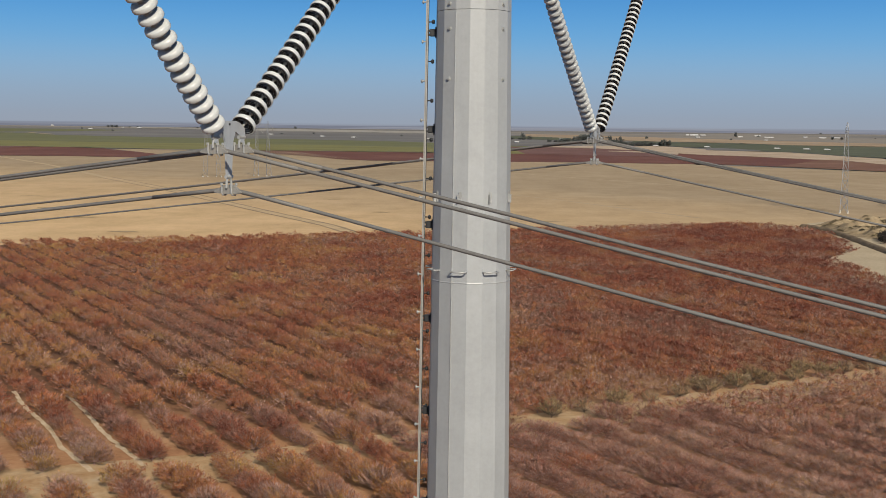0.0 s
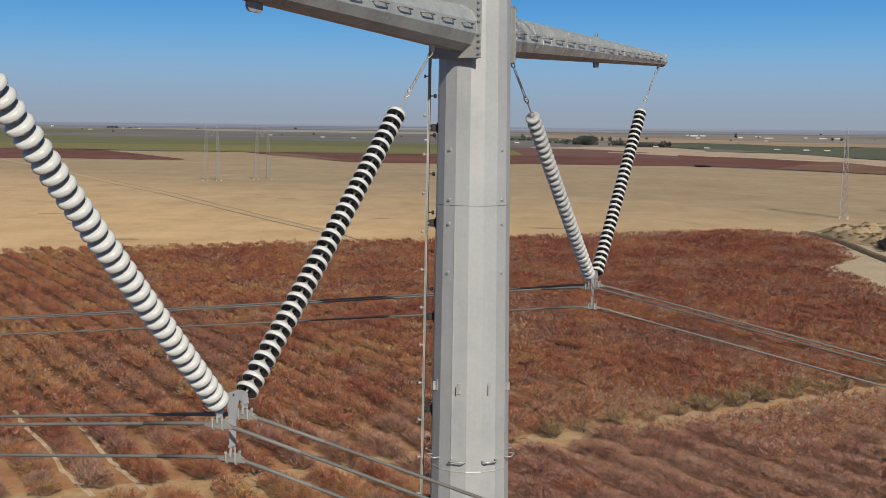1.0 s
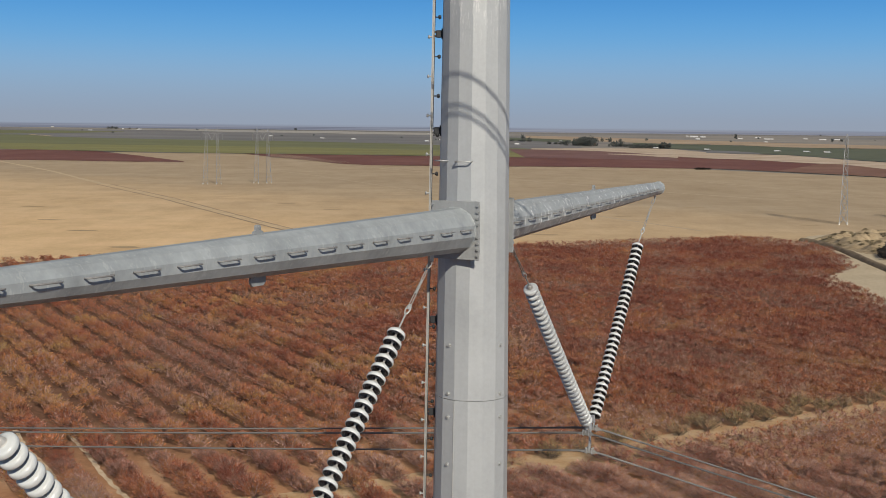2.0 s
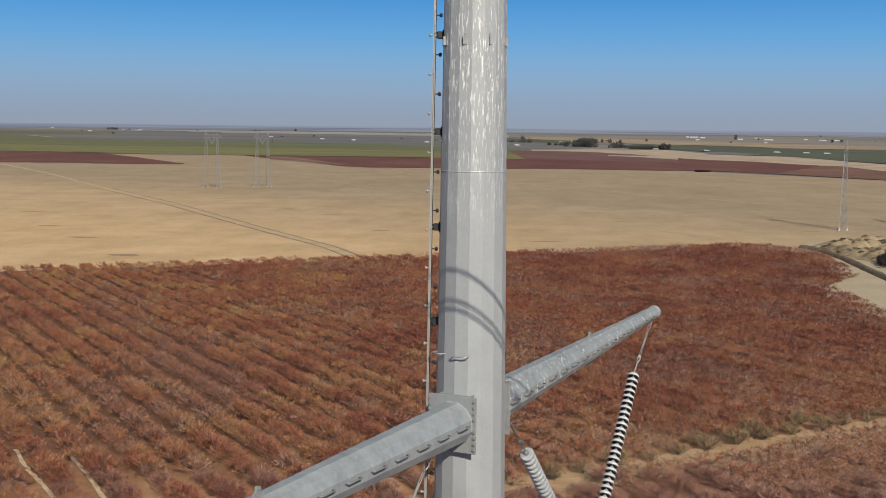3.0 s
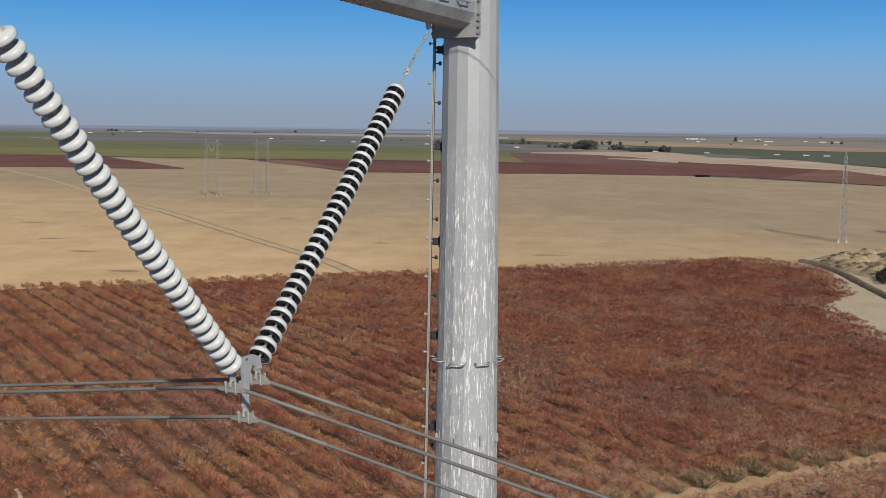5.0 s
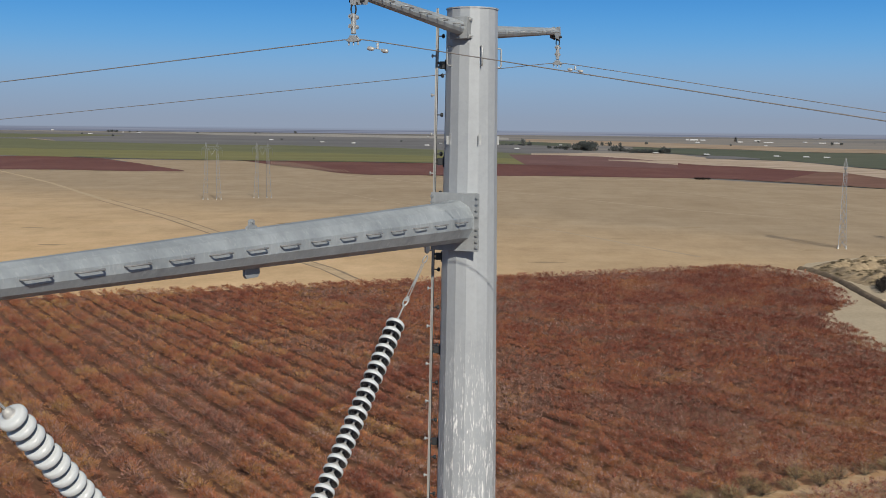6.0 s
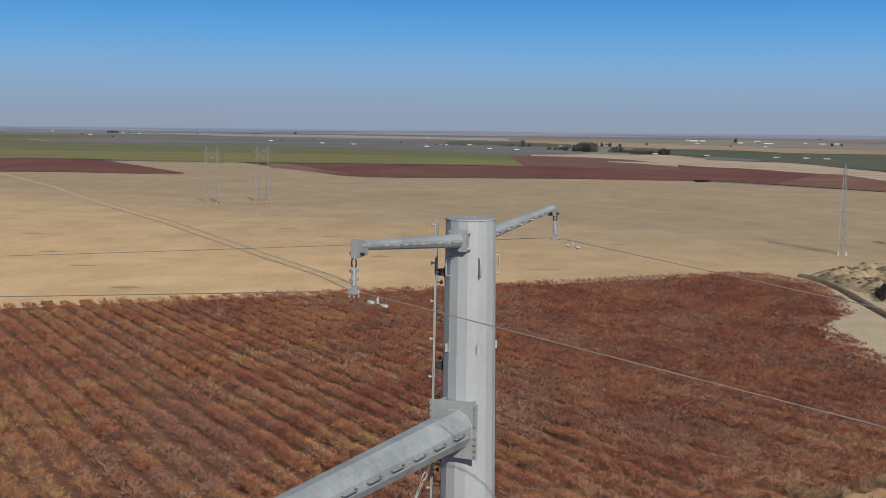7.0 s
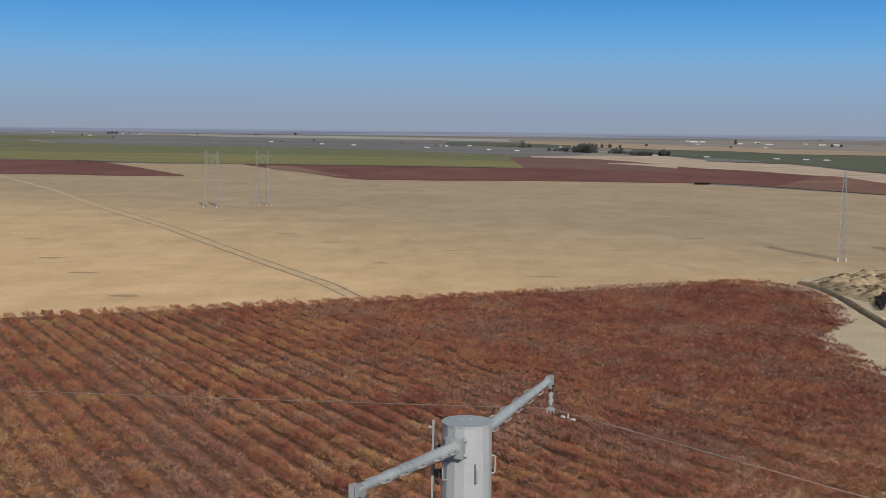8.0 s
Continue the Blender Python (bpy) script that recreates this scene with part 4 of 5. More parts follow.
def insulator(low, high, anchor, label, tail=0.0):
    """A string of discs from the yoke up to its hanger. low, high: the ends of the discs; anchor: the lug on the arm."""
    low, high, anchor = Vector(low), Vector(high), Vector(anchor)
    ins = thing("insulator_string", label, "insulator", low, "insulator strings on the pole")
    ax = high - low
    pitch = ax.length / DISCS
    d, x, y = frame_of(ax)
    m = Matrix((x, y, d)).transposed().to_4x4()
    if (m.to_3x3().determinant() < 0):
        m = Matrix((-x, y, d)).transposed().to_4x4()
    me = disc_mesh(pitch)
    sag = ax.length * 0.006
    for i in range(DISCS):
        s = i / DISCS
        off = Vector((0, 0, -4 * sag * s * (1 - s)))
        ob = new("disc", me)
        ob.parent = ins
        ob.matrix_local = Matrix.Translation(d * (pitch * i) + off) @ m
    # hanger: clevis, link plates, turnbuckle rod and shackle up to the arm
    top, an = high - low, anchor - low
    v = an - top
    bm = bmesh.new()
    tube(bm, [top, top + v * 0.22], 0.013, 6)
    part("ball_eye", bm, M_HARD, ins)
    bm = bmesh.new()
    chain_link(bm, top + v * 0.20, top + v * 0.34, 0.035, 0.011)
    box(bm, Matrix.Translation(top + v * 0.30), 0.05, 0.05, 0.05, 0.008)
    part("clevis", bm, M_HARD, ins)
    dv, xv, yv = frame_of(v)
    for sg in (-1, 1):
        bm = bmesh.new()
        tube(bm, [top + v * 0.33 + xv * 0.018 * sg, top + v * 0.86 + xv * 0.014 * sg], 0.008, 6)
        part("link_strap", bm, M_LINK, ins)
    bm = bmesh.new()
    tube(bm, [top + v * 0.5, top + v * 0.7], 0.016, 8)
    part("turnbuckle", bm, M_LINK, ins)
    bm = bmesh.new()
    chain_link(bm, top + v * 0.88, top + v * 1.0, 0.03, 0.010)
    part("shackle", bm, M_LINK, ins)
    return ins


def wire_dir(sgn, slope):
    return (W * sgn + Vector((0, 0, -slope))).normalized()


SLOPE_R, SLOPE_L, SAG_C = 0.193, 0.126, 1650.0


def wire_pts(c, sl_r, sl_l, reach=300.0):
    """A hanging wire through c: it leaves its clamp down both ways."""
    pts = []
    ss = [-reach + 20 * i for i in range(int((reach - 20) / 20))] + [-20, -14, -9, -5, -2.5, -1, -0.35, -0.15, 0, 0.15, 0.35, 1, 2.5, 5, 9, 14, 20] + [20 + 20 * i for i in range(1, int(reach / 20))]
    for s in ss:
        sl = sl_r if s > 0 else sl_l
        e = 0.12
        drop = sl * (math.sqrt(s * s + e * e) - e) - s * s / (2 * SAG_C)
        pts.append(c + W * s + Vector((0, 0, -drop)))
    return ss, pts


def conductor(c, label, group):
    ss, pts = wire_pts(c, SLOPE_R, SLOPE_L)
    ob = thing("conductor", label, "wire", c, group)
    bm = bmesh.new()
    tube(bm, [p - c for p in pts], 0.0195, 8)
    part("strand", bm, M_ALU, ob, smooth=True)
    bm = bmesh.new()
    near = [p - c for s, p in zip(ss, pts) if abs(s) <= 1.01]
    tube(bm, near, [0.0205] + [0.0235] * (len(near) - 2) + [0.0205], 8)
    part("armour_rod", bm, M_ALU, ob, smooth=True)
    return ob


def clamp_bm(length=0.34, k=0.75):
    """A boat-shaped suspension clamp along x."""
    bm = bmesh.new()
    out = [(-length / 2, -0.045), (-length * 0.30, -0.05), (0, -0.055), (length * 0.30, -0.05), (length / 2, -0.045), (length / 2 + 0.01, -0.02), (length * 0.2, 0.045),
           (0.05, 0.075), (-0.05, 0.075), (-length * 0.2, 0.045), (-length / 2 - 0.01, -0.02)]
    slab(bm, [(x, z * k) for x, z in out], 0.06, Matrix.Identity(4))
    bmesh.ops.bevel(bm, geom=list(bm.edges), offset=0.006, segments=1, affect="EDGES")
    return bm


CLAMP = mesh_of("suspension_clamp", clamp_bm(), M_CLAMP)
bm = bmesh.new()
tube(bm, [(0, -0.045, 0.075), (0, -0.045, 0.05), (0, -0.045, 0.045), (0, -0.045, -0.03), (0, -0.03, -0.052), (0, 0.03, -0.052), (0, 0.045, -0.03), (0, 0.045, 0.045), (0, 0.045, 0.05), (0, 0.045, 0.075)],
     [0.016, 0.016, 0.009, 0.009, 0.009, 0.009, 0.009, 0.009, 0.016, 0.016], 6)
UBOLT = mesh_of("u_bolt", bm, M_HARD)


def phase(sign, apex, zc, inner, outer, top, where, aside=0.0, drop=0.42):
    """Two insulator strings in a V, the yoke, three clamps and three conductors."""
    d = U * sign
    c = d * apex + W * aside + Vector((0, 0, zc))
    insulator(c + d * 0.25 + Vector((0, 0, 0.24)), d * outer[0] + Vector((0, 0, outer[1])), d * 10.15 + Vector((0, 0, top)),
              "string of white porcelain discs below the arm's tip")
    insulator(c - d * 0.25 + Vector((0, 0, 0.24)), d * inner[0] + Vector((0, 0, inner[1])), d * 1.46 + Vector((0, 0, top - 0.30)),
              "string of white porcelain discs beside the shaft")
    yoke = thing("yoke_assembly", "galvanised yoke plate with three conductor clamps", "yoke", c, "yokes under the insulators")
    m = Matrix((d, d.cross(Vector((0, 0, 1))) * -1, Vector((0, 0, 1)))).transposed().to_4x4()
    bm = bmesh.new()
    slab(bm, [(-0.19, 0.28), (-0.12, 0.30), (0.12, 0.30), (0.19, 0.28), (0.27, 0.23), (0.285, 0.13), (0.25, 0.07), (0.21, 0.08), (0.18, 0.15), (0.11, 0.19), (0.065, 0.08),
              (0.042, -0.26), (0.02, -0.30), (-0.02, -0.30), (-0.042, -0.26), (-0.065, 0.08), (-0.11, 0.19), (-0.18, 0.15), (-0.21, 0.08), (-0.25, 0.07), (-0.285, 0.13), (-0.27, 0.23)], 0.022, m)
    plate = part("yoke_plate", bm, M_YOKE, yoke, "M-shaped steel plate")
    bm = bmesh.new()
    tube(bm, [m @ Vector((0, -0.02, 0.265)), m @ Vector((0, 0.02, 0.265))], 0.012, 8)
    part("plate_bolt", bm, M_STEEL_DARK, plate)
    mw = Matrix((W, W.cross(Vector((0, 0, 1))) * -1, Vector((0, 0, 1)))).transposed().to_4x4()
    spots = [(-0.2285, 0.0), (0.2285, 0.0), (0.0, -drop)]
    for px, pz in spots:
        at = d * px + Vector((0, 0, pz))
        for nm, me, sx in (("suspension_clamp", CLAMP, 0), ("u_bolt", UBOLT, -0.06), ("u_bolt", UBOLT, 0.06)):
            ob = new(nm, me)
            ob.parent = yoke
            ob.matrix_local = Matrix.Translation(at) @ mw @ Matrix.Translation((sx, 0, 0))
        bm = bmesh.new()
        top = at + Vector((0, 0, 0.13 if pz == 0 else 0.14))
        for sg in (-1, 1):
            a, b = at + W * (0.0) + d * (0.045 * sg) + Vector((0, 0, 0.02)), top + d * (0.022 * sg)
            tube(bm, [a, a.lerp(b, 0.5) + d * 0.006 * sg, b], 0.013, 6)
            tube(bm, [b - d * 0.02 * sg, b + d * 0.03 * sg], 0.022, 8)
        tube(bm, [top - d * 0.05, top + d * 0.05], 0.014, 8)
        part("hanger_link", bm, M_HARD, yoke)
    for px, pz in spots:
        conductor(c + d * px + Vector((0, 0, pz)), "grey stranded aluminium conductor of a three-wire bundle", "conductors " + where)


phase(-1, 6.20, 38.88, (2.43, 42.24), (9.46, 42.37), 43.36, "under the lower near arm")
phase(1, 5.88, 38.93, (2.38, 42.27), (8.98, 42.47), 43.38, "under the lower far arm")
phase(-1, 6.10, 51.105, (2.33, 54.38), (9.27, 54.60), 55.46, "under the upper arm", 0.17, 0.365)


def earth_wire(sign):
    d = U * sign
    c = d * (3.55 if sign < 0 else 3.72) + Vector((0, 0, 58.03 if sign < 0 else 58.14))
    hang = thing("earth_wire_hanger", "shackle, link and clamp holding an earth wire", "hanger", c, "earth wire hangers")
    top = Vector((0, 0, 0.40))
    bm = bmesh.new()
    chain_link(bm, (0, 0, 0.29), (0, 0, 0.43), 0.03, 0.011)
    part("shackle", bm, M_STEEL_DARK, hang, "dark steel shackle")
    bm = bmesh.new()
    slab(bm, [(-0.03, 0.06), (0.03, 0.06), (0.035, 0.31), (-0.035, 0.31)], 0.05, Matrix((d, W, Vector((0, 0, 1)))).transposed().to_4x4())
    bmesh.ops.bevel(bm, geom=list(bm.edges), offset=0.01, segments=1, affect="EDGES")
    part("link_body", bm, M_HARD, hang, "bright forged link")
    for z in (0.15, 0.27):
        bm = bmesh.new()
        tube(bm, [d * -0.09 + Vector((0, 0, z)), d * 0.09 + Vector((0, 0, z))], 0.014, 6)
        tube(bm, [d * -0.09 + Vector((0, 0, z)), d * -0.06 + Vector((0, 0, z))], 0.028, 6)
        tube(bm, [d * 0.06 + Vector((0, 0, z)), d * 0.09 + Vector((0, 0, z))], 0.028, 6)
        part("cross_bolt", bm, M_HARD, hang)
    mw = Matrix((W, W.cross(Vector((0, 0, 1))) * -1, Vector((0, 0, 1)))).transposed().to_4x4()
    ob = new("suspension_clamp", mesh_of("suspension_clamp", clamp_bm(0.17, 0.6), M_PLATE))
    ob.parent = hang
    ob.matrix_local = mw
    for sx in (-0.065, 0.0, 0.065):
        bm = bmesh.new()
        tube(bm, [W * sx + Vector((0, 0, -0.075)), W * sx + Vector((0, 0, 0.02))], 0.010, 6)
        part("clamp_bolt", bm, M_HARD, hang)
    ss, pts = wire_pts(c, 0.16, 0.085)
    bm = bmesh.new()
    tube(bm, [p - c for p in pts], 0.0072, 6)
    me = mesh_of("earth_wire", bm, M_GW, True)
    ew = new("earth_wire", me)
    ew.location = c
    tagged(ew, "thin steel earth wire at the pole's top", "wire", "earth wires")
    # damper a little way along
    s = 0.34
    at = c + W * s + Vector((0, 0, -0.16 * s - 0.015))
    dm = thing("vibration_damper", "pale two-weight damper clamped to the earth wire", "damper", at, "vibration dampers")
    ax = wire_dir(1, 0.16)
    bm = bmesh.new()
    box(bm, Matrix.Translation((0, 0, -0.02)), 0.03, 0.03, 0.08, 0.006)
    part("clamp", bm, M_HARD, dm)
    bm = bmesh.new()
    tube(bm, [ax * -0.10 + Vector((0, 0, -0.065)), Vector((0, 0, -0.052)), ax * 0.10 + Vector((0, 0, -0.065))], 0.006, 6)
    part("messenger_cable", bm, M_HARD, dm)
    for sg in (-1, 1):
        bm = bmesh.new()
        b = ax * (0.10 * sg) + Vector((0, 0, -0.066))
        tube(bm, [b - ax * 0.045, b - ax * 0.034, b, b + ax * 0.034, b + ax * 0.045], [0.014, 0.024, 0.027, 0.024, 0.013], 10)
        part("weight", bm, M_CEMENT, dm, "", True)


earth_wire(-1)
earth_wire(1)


# ---------------------------------------------------------------- lattice towers far off
def lattice_mast(bm, base, top, w0, w1, bays, r):
    """A four-legged braced mast from base to top, square, narrowing upwards."""
    base, top = Vector(base), Vector(top)
    def corner(s, i):
        w = w0 + (w1 - w0) * s
        ox, oy = ((-1, -1), (1, -1), (1, 1), (-1, 1))[i]
        return base.lerp(top, s) + TU * (ox * w / 2) + TW * (oy * w / 2)
    for i in range(4):
        tube(bm, [corner(0, i), corner(1, i)], [r * 1.3, r], 4, caps=False)
    cuts = [1 - (1 - k / bays) ** 1.25 for k in range(bays + 1)]
    for k in range(bays):
        for i in range(4):
            j = (i + 1) % 4
            a, b = cuts[k], cuts[k + 1]
            tube(bm, [corner(a, i), corner(b, j)], r * 0.6, 3, caps=False)
            tube(bm, [corner(a, j), corner(b, i)], r * 0.6, 3, caps=False)
            tube(bm, [corner(b, i), corner(b, j)], r * 0.6, 3, caps=False)


TU = TW = None


def tower(at, az, h=45.0, spread=10.5):
    """A portal tower: two braced masts, a trussed bridge, two peaks, three insulator strings, concrete feet."""
    global TU, TW
    TU = Vector((math.cos(radians(az)), math.sin(radians(az)), 0))
    TW = Vector((-TU.y, TU.x, 0))
    t = thing("lattice_tower", "galvanised lattice portal tower standing in a tan field", "tower", at, "lattice towers")
    Z = Vector((0, 0, 1))
    for sg in (-1, 1):
        bm = bmesh.new()
        lattice_mast(bm, TU * (sg * spread / 2), TU * (sg * 4.2) + Z * (h - 5), 3.8, 1.4, 9, 0.095)
        part("mast", bm, M_LATTICE, t)
        bm = bmesh.new()
        lattice_mast(bm, TU * (sg * 4.2) + Z * (h - 3.0), TU * (sg * 4.6) + Z * h, 1.4, 0.25, 2, 0.08)
        part("peak", bm, M_LATTICE, t)
        for ox in (-1, 1):
            for oy in (-1, 1):
                bm = bmesh.new()
                tube(bm, [TU * (sg * spread / 2 + ox * 1.9) + TW * (oy * 1.9) - Z * 0.3, TU * (sg * spread / 2 + ox * 1.9) + TW * (oy * 1.9) + Z * 0.6], 0.45, 8)
                part("concrete_foot", bm, M_CONCRETE, t)
    bm = bmesh.new()
    L, n = 16.4, 12
    def node(i, top, oy):
        x = -L / 2 + L * i / n
        taper = max(0.12, 1 - max(0, abs(x) - 5.2) / 3.8)
        zz = (h - 5) if not top else (h - 5) + 2.2 * taper
        return TU * x + TW * (oy * 0.85 * max(0.25, taper)) + Z * zz
    for oy in (-1, 1):
        for i in range(n):
            tube(bm, [node(i, 0, oy), node(i + 1, 0, oy)], 0.06, 4, caps=False)
            tube(bm, [node(i, 1, oy), node(i + 1, 1, oy)], 0.06, 4, caps=False)
            tube(bm, [node(i, i % 2, oy), node(i + 1, (i + 1) % 2, oy)], 0.045, 3, caps=False)
            tube(bm, [node(i, 0, oy), node(i, 1, oy)], 0.04, 3, caps=False)
    for i in range(n + 1):
        tube(bm, [node(i, 0, -1), node(i, 0, 1)], 0.04, 3, caps=False)
        tube(bm, [node(i, 1, -1), node(i, 1, 1)], 0.04, 3, caps=False)
    part("bridge_truss", bm, M_LATTICE, t)
    for x0, x1, x in ((-8.1, -8.1, -8.1), (8.1, 8.1, 8.1), (-2.6, 2.6, 0)):
        bm = bmesh.new()
        for xx in (x0, x1):
            tube(bm, [TU * xx + Z * (h - 5), TU * x + Z * (h - 10)], 0.12, 6)
        part("insulator", bm, M_CEMENT, t)
    return t


tower((-184.5, 921.0, 0), 12)
tower((-148.5, 948.0, 0), 12)
tower((200.5, 574.0, 0), 71)
tower((262.0, 578.0, 0), 71)


# ---------------------------------------------------------------- orchard
def tube_np(pts, radii, n):
    """Vertices and triangles of a thin tapered stick."""
    V, F = [], []
    pts = [np.array(p, float) for p in pts]
    for i, p in enumerate(pts):
        d = pts[min(i + 1, len(pts) - 1)] - pts[max(i - 1, 0)]
        d = d / (np.linalg.norm(d) + 1e-9)
        a = np.cross(d, (0.3, 0.1, 1.0) if abs(d[2]) < 0.95 else (1.0, 0, 0))
        a /= np.linalg.norm(a)
        b = np.cross(d, a)
        for k in range(n):
            t = 2 * math.pi * k / n
            V.append(p + radii[i] * (a * math.cos(t) + b * math.sin(t)))
    for i in range(len(pts) - 1):
        for k in range(n):
            q, w = i * n + k, i * n + (k + 1) % n
            F += [(q, w, w + n), (q, w + n, q + n)]
    return V, F


def tree_arrays(rng, height, spread, stems, twigs, leaves, leaf, thick, light=False, fill=0, broad=0.05, twiggy=0.42):
    """A vase-shaped orchard tree, fanned up from a short trunk: wood (vertices, triangles) and leaves (vertices, triangles)."""
    WV, WF, LV, LF = [], [], [], []

    def wood(pts, radii, n):
        v, f = tube_np(pts, radii, n)
        o = len(WV)
        WV.extend(v)
        WF.extend([(a + o, b + o, c + o) for a, b, c in f])
    wood([(0, 0, -0.1), (0, 0, 0.4)], [0.11, 0.09], 3 if light else 6)
    limbs = []
    for s in range(stems):
        a = 2.39996 * s + rng.uniform(-0.3, 0.3)
        tilt = math.acos(1 - 0.80 * (s + 0.5) / stems)
        k = rng.uniform(0.72, 0.98)
        end = np.array((spread * math.sin(tilt) * math.cos(a) * k, spread * math.sin(tilt) * math.sin(a) * k, 0.35 + (height - 0.35) * math.cos(tilt) ** 0.6 * k))
        base = np.array((0.05 * math.cos(a), 0.05 * math.sin(a), 0.35))
        mid = base * 0.5 + end * 0.5 + np.array((0, 0, -0.07 * height))
        if light:
            wood([base, end], [0.032 * thick, 0.008 * thick], 3)
        else:
            wood([base, mid, end], [0.05 * thick, 0.032 * thick, 0.012 * thick], 4)
        limbs.append((base, mid, end))
    ends = []
    for t in range(twigs):
        base, mid, end = limbs[t % stems]
        u = rng.uniform(0.45, 1.0)
        p = (1 - u) ** 2 * base + 2 * u * (1 - u) * mid + u * u * end
        d = end - base
        d = d / np.linalg.norm(d) + 0.75 * np.array((rng.gauss(0, 0.6), rng.gauss(0, 0.6), rng.uniform(-0.1, 0.7)))
        d = d / np.linalg.norm(d)
        q = p + d * rng.uniform(0.35, 0.75) * height / 2.8
        q[2] = max(q[2], 0.55)
        o = len(WV)
        side = np.cross(d, (rng.gauss(0, 1), rng.gauss(0, 1), 0.3))
        side *= (0.022 if light else 0.015) * thick / (np.linalg.norm(side) + 1e-9)
        WV.extend([p - side, p + side, q])
        WF.append((o, o + 1, o + 2))
        ends.append((p, q))
    # thick of short shoots inside the crown
    for k in range(fill):
        a, tilt, r0 = rng.uniform(0, 2 * math.pi), math.acos(1 - 0.85 * rng.random()), rng.uniform(0.45, 0.9)
        out = np.array((spread * math.sin(tilt) * math.cos(a), spread * math.sin(tilt) * math.sin(a), (height - 0.4) * math.cos(tilt) ** 0.6))
        p = out * r0 + np.array((0, 0, 0.4))
        d = out / np.linalg.norm(out) + np.array((rng.gauss(0, 0.35), rng.gauss(0, 0.35), 0.35))
        q = p + d * rng.uniform(0.16, 0.36)
        side = np.cross(d, (rng.gauss(0, 1), rng.gauss(0, 1), 0.4))
        side *= broad * rng.uniform(0.6, 1.3) / (np.linalg.norm(side) + 1e-9)
        V, F = (WV, WF) if rng.random() < twiggy else (LV, LF)
        o = len(V)
        V.extend([p - side, p + side, q])
        F.append((o, o + 1, o + 2))
    for k in range(leaves):
        p, q = ends[rng.randrange(len(ends))]
        c = p + (q - p) * rng.uniform(0.05, 0.95) + np.array([rng.gauss(0, 0.16 if light else 0.11) for _ in range(3)])
        c[2] = max(c[2], 0.6)
        n = np.array([rng.gauss(0, 1) for _ in range(3)]) + np.array((0, 0, 0.6))
        n /= np.linalg.norm(n) + 1e-9
        a = np.cross(n, (0.2, 0.9, 0.4))
        a /= np.linalg.norm(a) + 1e-9
        b = np.cross(n, a)
        s = leaf * rng.uniform(0.6, 1.35)
        o = len(LV)
        if light:
            # a spray of small growth: one narrow blade that leans with its twig
            up = (q - p) / (np.linalg.norm(q - p) + 1e-9) + 0.5 * a
            LV.extend([c - b * s * 0.42, c + b * s * 0.42, c + up * s * 1.2])
            LF.append((o, o + 1, o + 2))
        else:
            LV.extend([c - a * s, c + b * s * 0.5 + n * s * 0.12, c + a * s, c - b * s * 0.5 + n * s * 0.12])
            LF.extend([(o, o + 1, o + 2), (o, o + 2, o + 3)])
    return np.array(WV, np.float32), np.array(WF, np.int32), np.array(LV, np.float32), np.array(LF, np.int32)


def mesh_np(name, parts, mats):
    """One mesh out of (vertices, triangles, material) arrays."""
    vs, fs, mi, o = [], [], [], 0
    for v, f, m in parts:
        vs.append(v)
        fs.append(f + o)
        mi.append(np.full(len(f), m, np.int32))
        o += len(v)
    v, f, mi = np.concatenate(vs), np.concatenate(fs), np.concatenate(mi)
    me = bpy.data.meshes.new(name)
    me.vertices.add(len(v))
    me.vertices.foreach_set("co", v.astype(np.float32).ravel())
    me.loops.add(len(f) * 3)
    me.loops.foreach_set("vertex_index", f.astype(np.int32).ravel())
    me.polygons.add(len(f))
    me.polygons.foreach_set("loop_start", np.arange(0, len(f) * 3, 3, dtype=np.int32))
    for m in mats:
        me.materials.append(m)
    me.polygons.foreach_set("material_index", mi)
    me.update(calc_edges=True)
    return me


rng = random.Random(7)
ROW, STEP = 5.99, 3.2
LEAFY = [tree_arrays(rng, 2.5, 2.4, 14, 320, 720, 0.095, 1.0, fill=800, broad=0.032) for _ in range(5)]
BARE = [tree_arrays(rng, 2.45, 2.25, 15, 460, 280, 0.085, 1.0, fill=950, broad=0.028, twiggy=0.9) for _ in range(4)]
MID = [tree_arrays(rng, 2.45, 2.75, 6, 50, 500, 0.125, 1.2, True, 430, 0.06, 0.36) for _ in range(6)]
FAR = [tree_arrays(rng, 2.3, 2.6, 4, 20, 260, 0.155, 1.4, True, 240, 0.08, 0.30) for _ in range(6)]


def inside(p, s, poly):
    hit = False
    for (x0, y0), (x1, y1) in zip(poly, poly[1:] + poly[:1]):
        if (y0 > s) != (y1 > s) and p < (x1 - x0) * (s - y0) / (y1 - y0) + x0:
            hit = not hit
    return hit


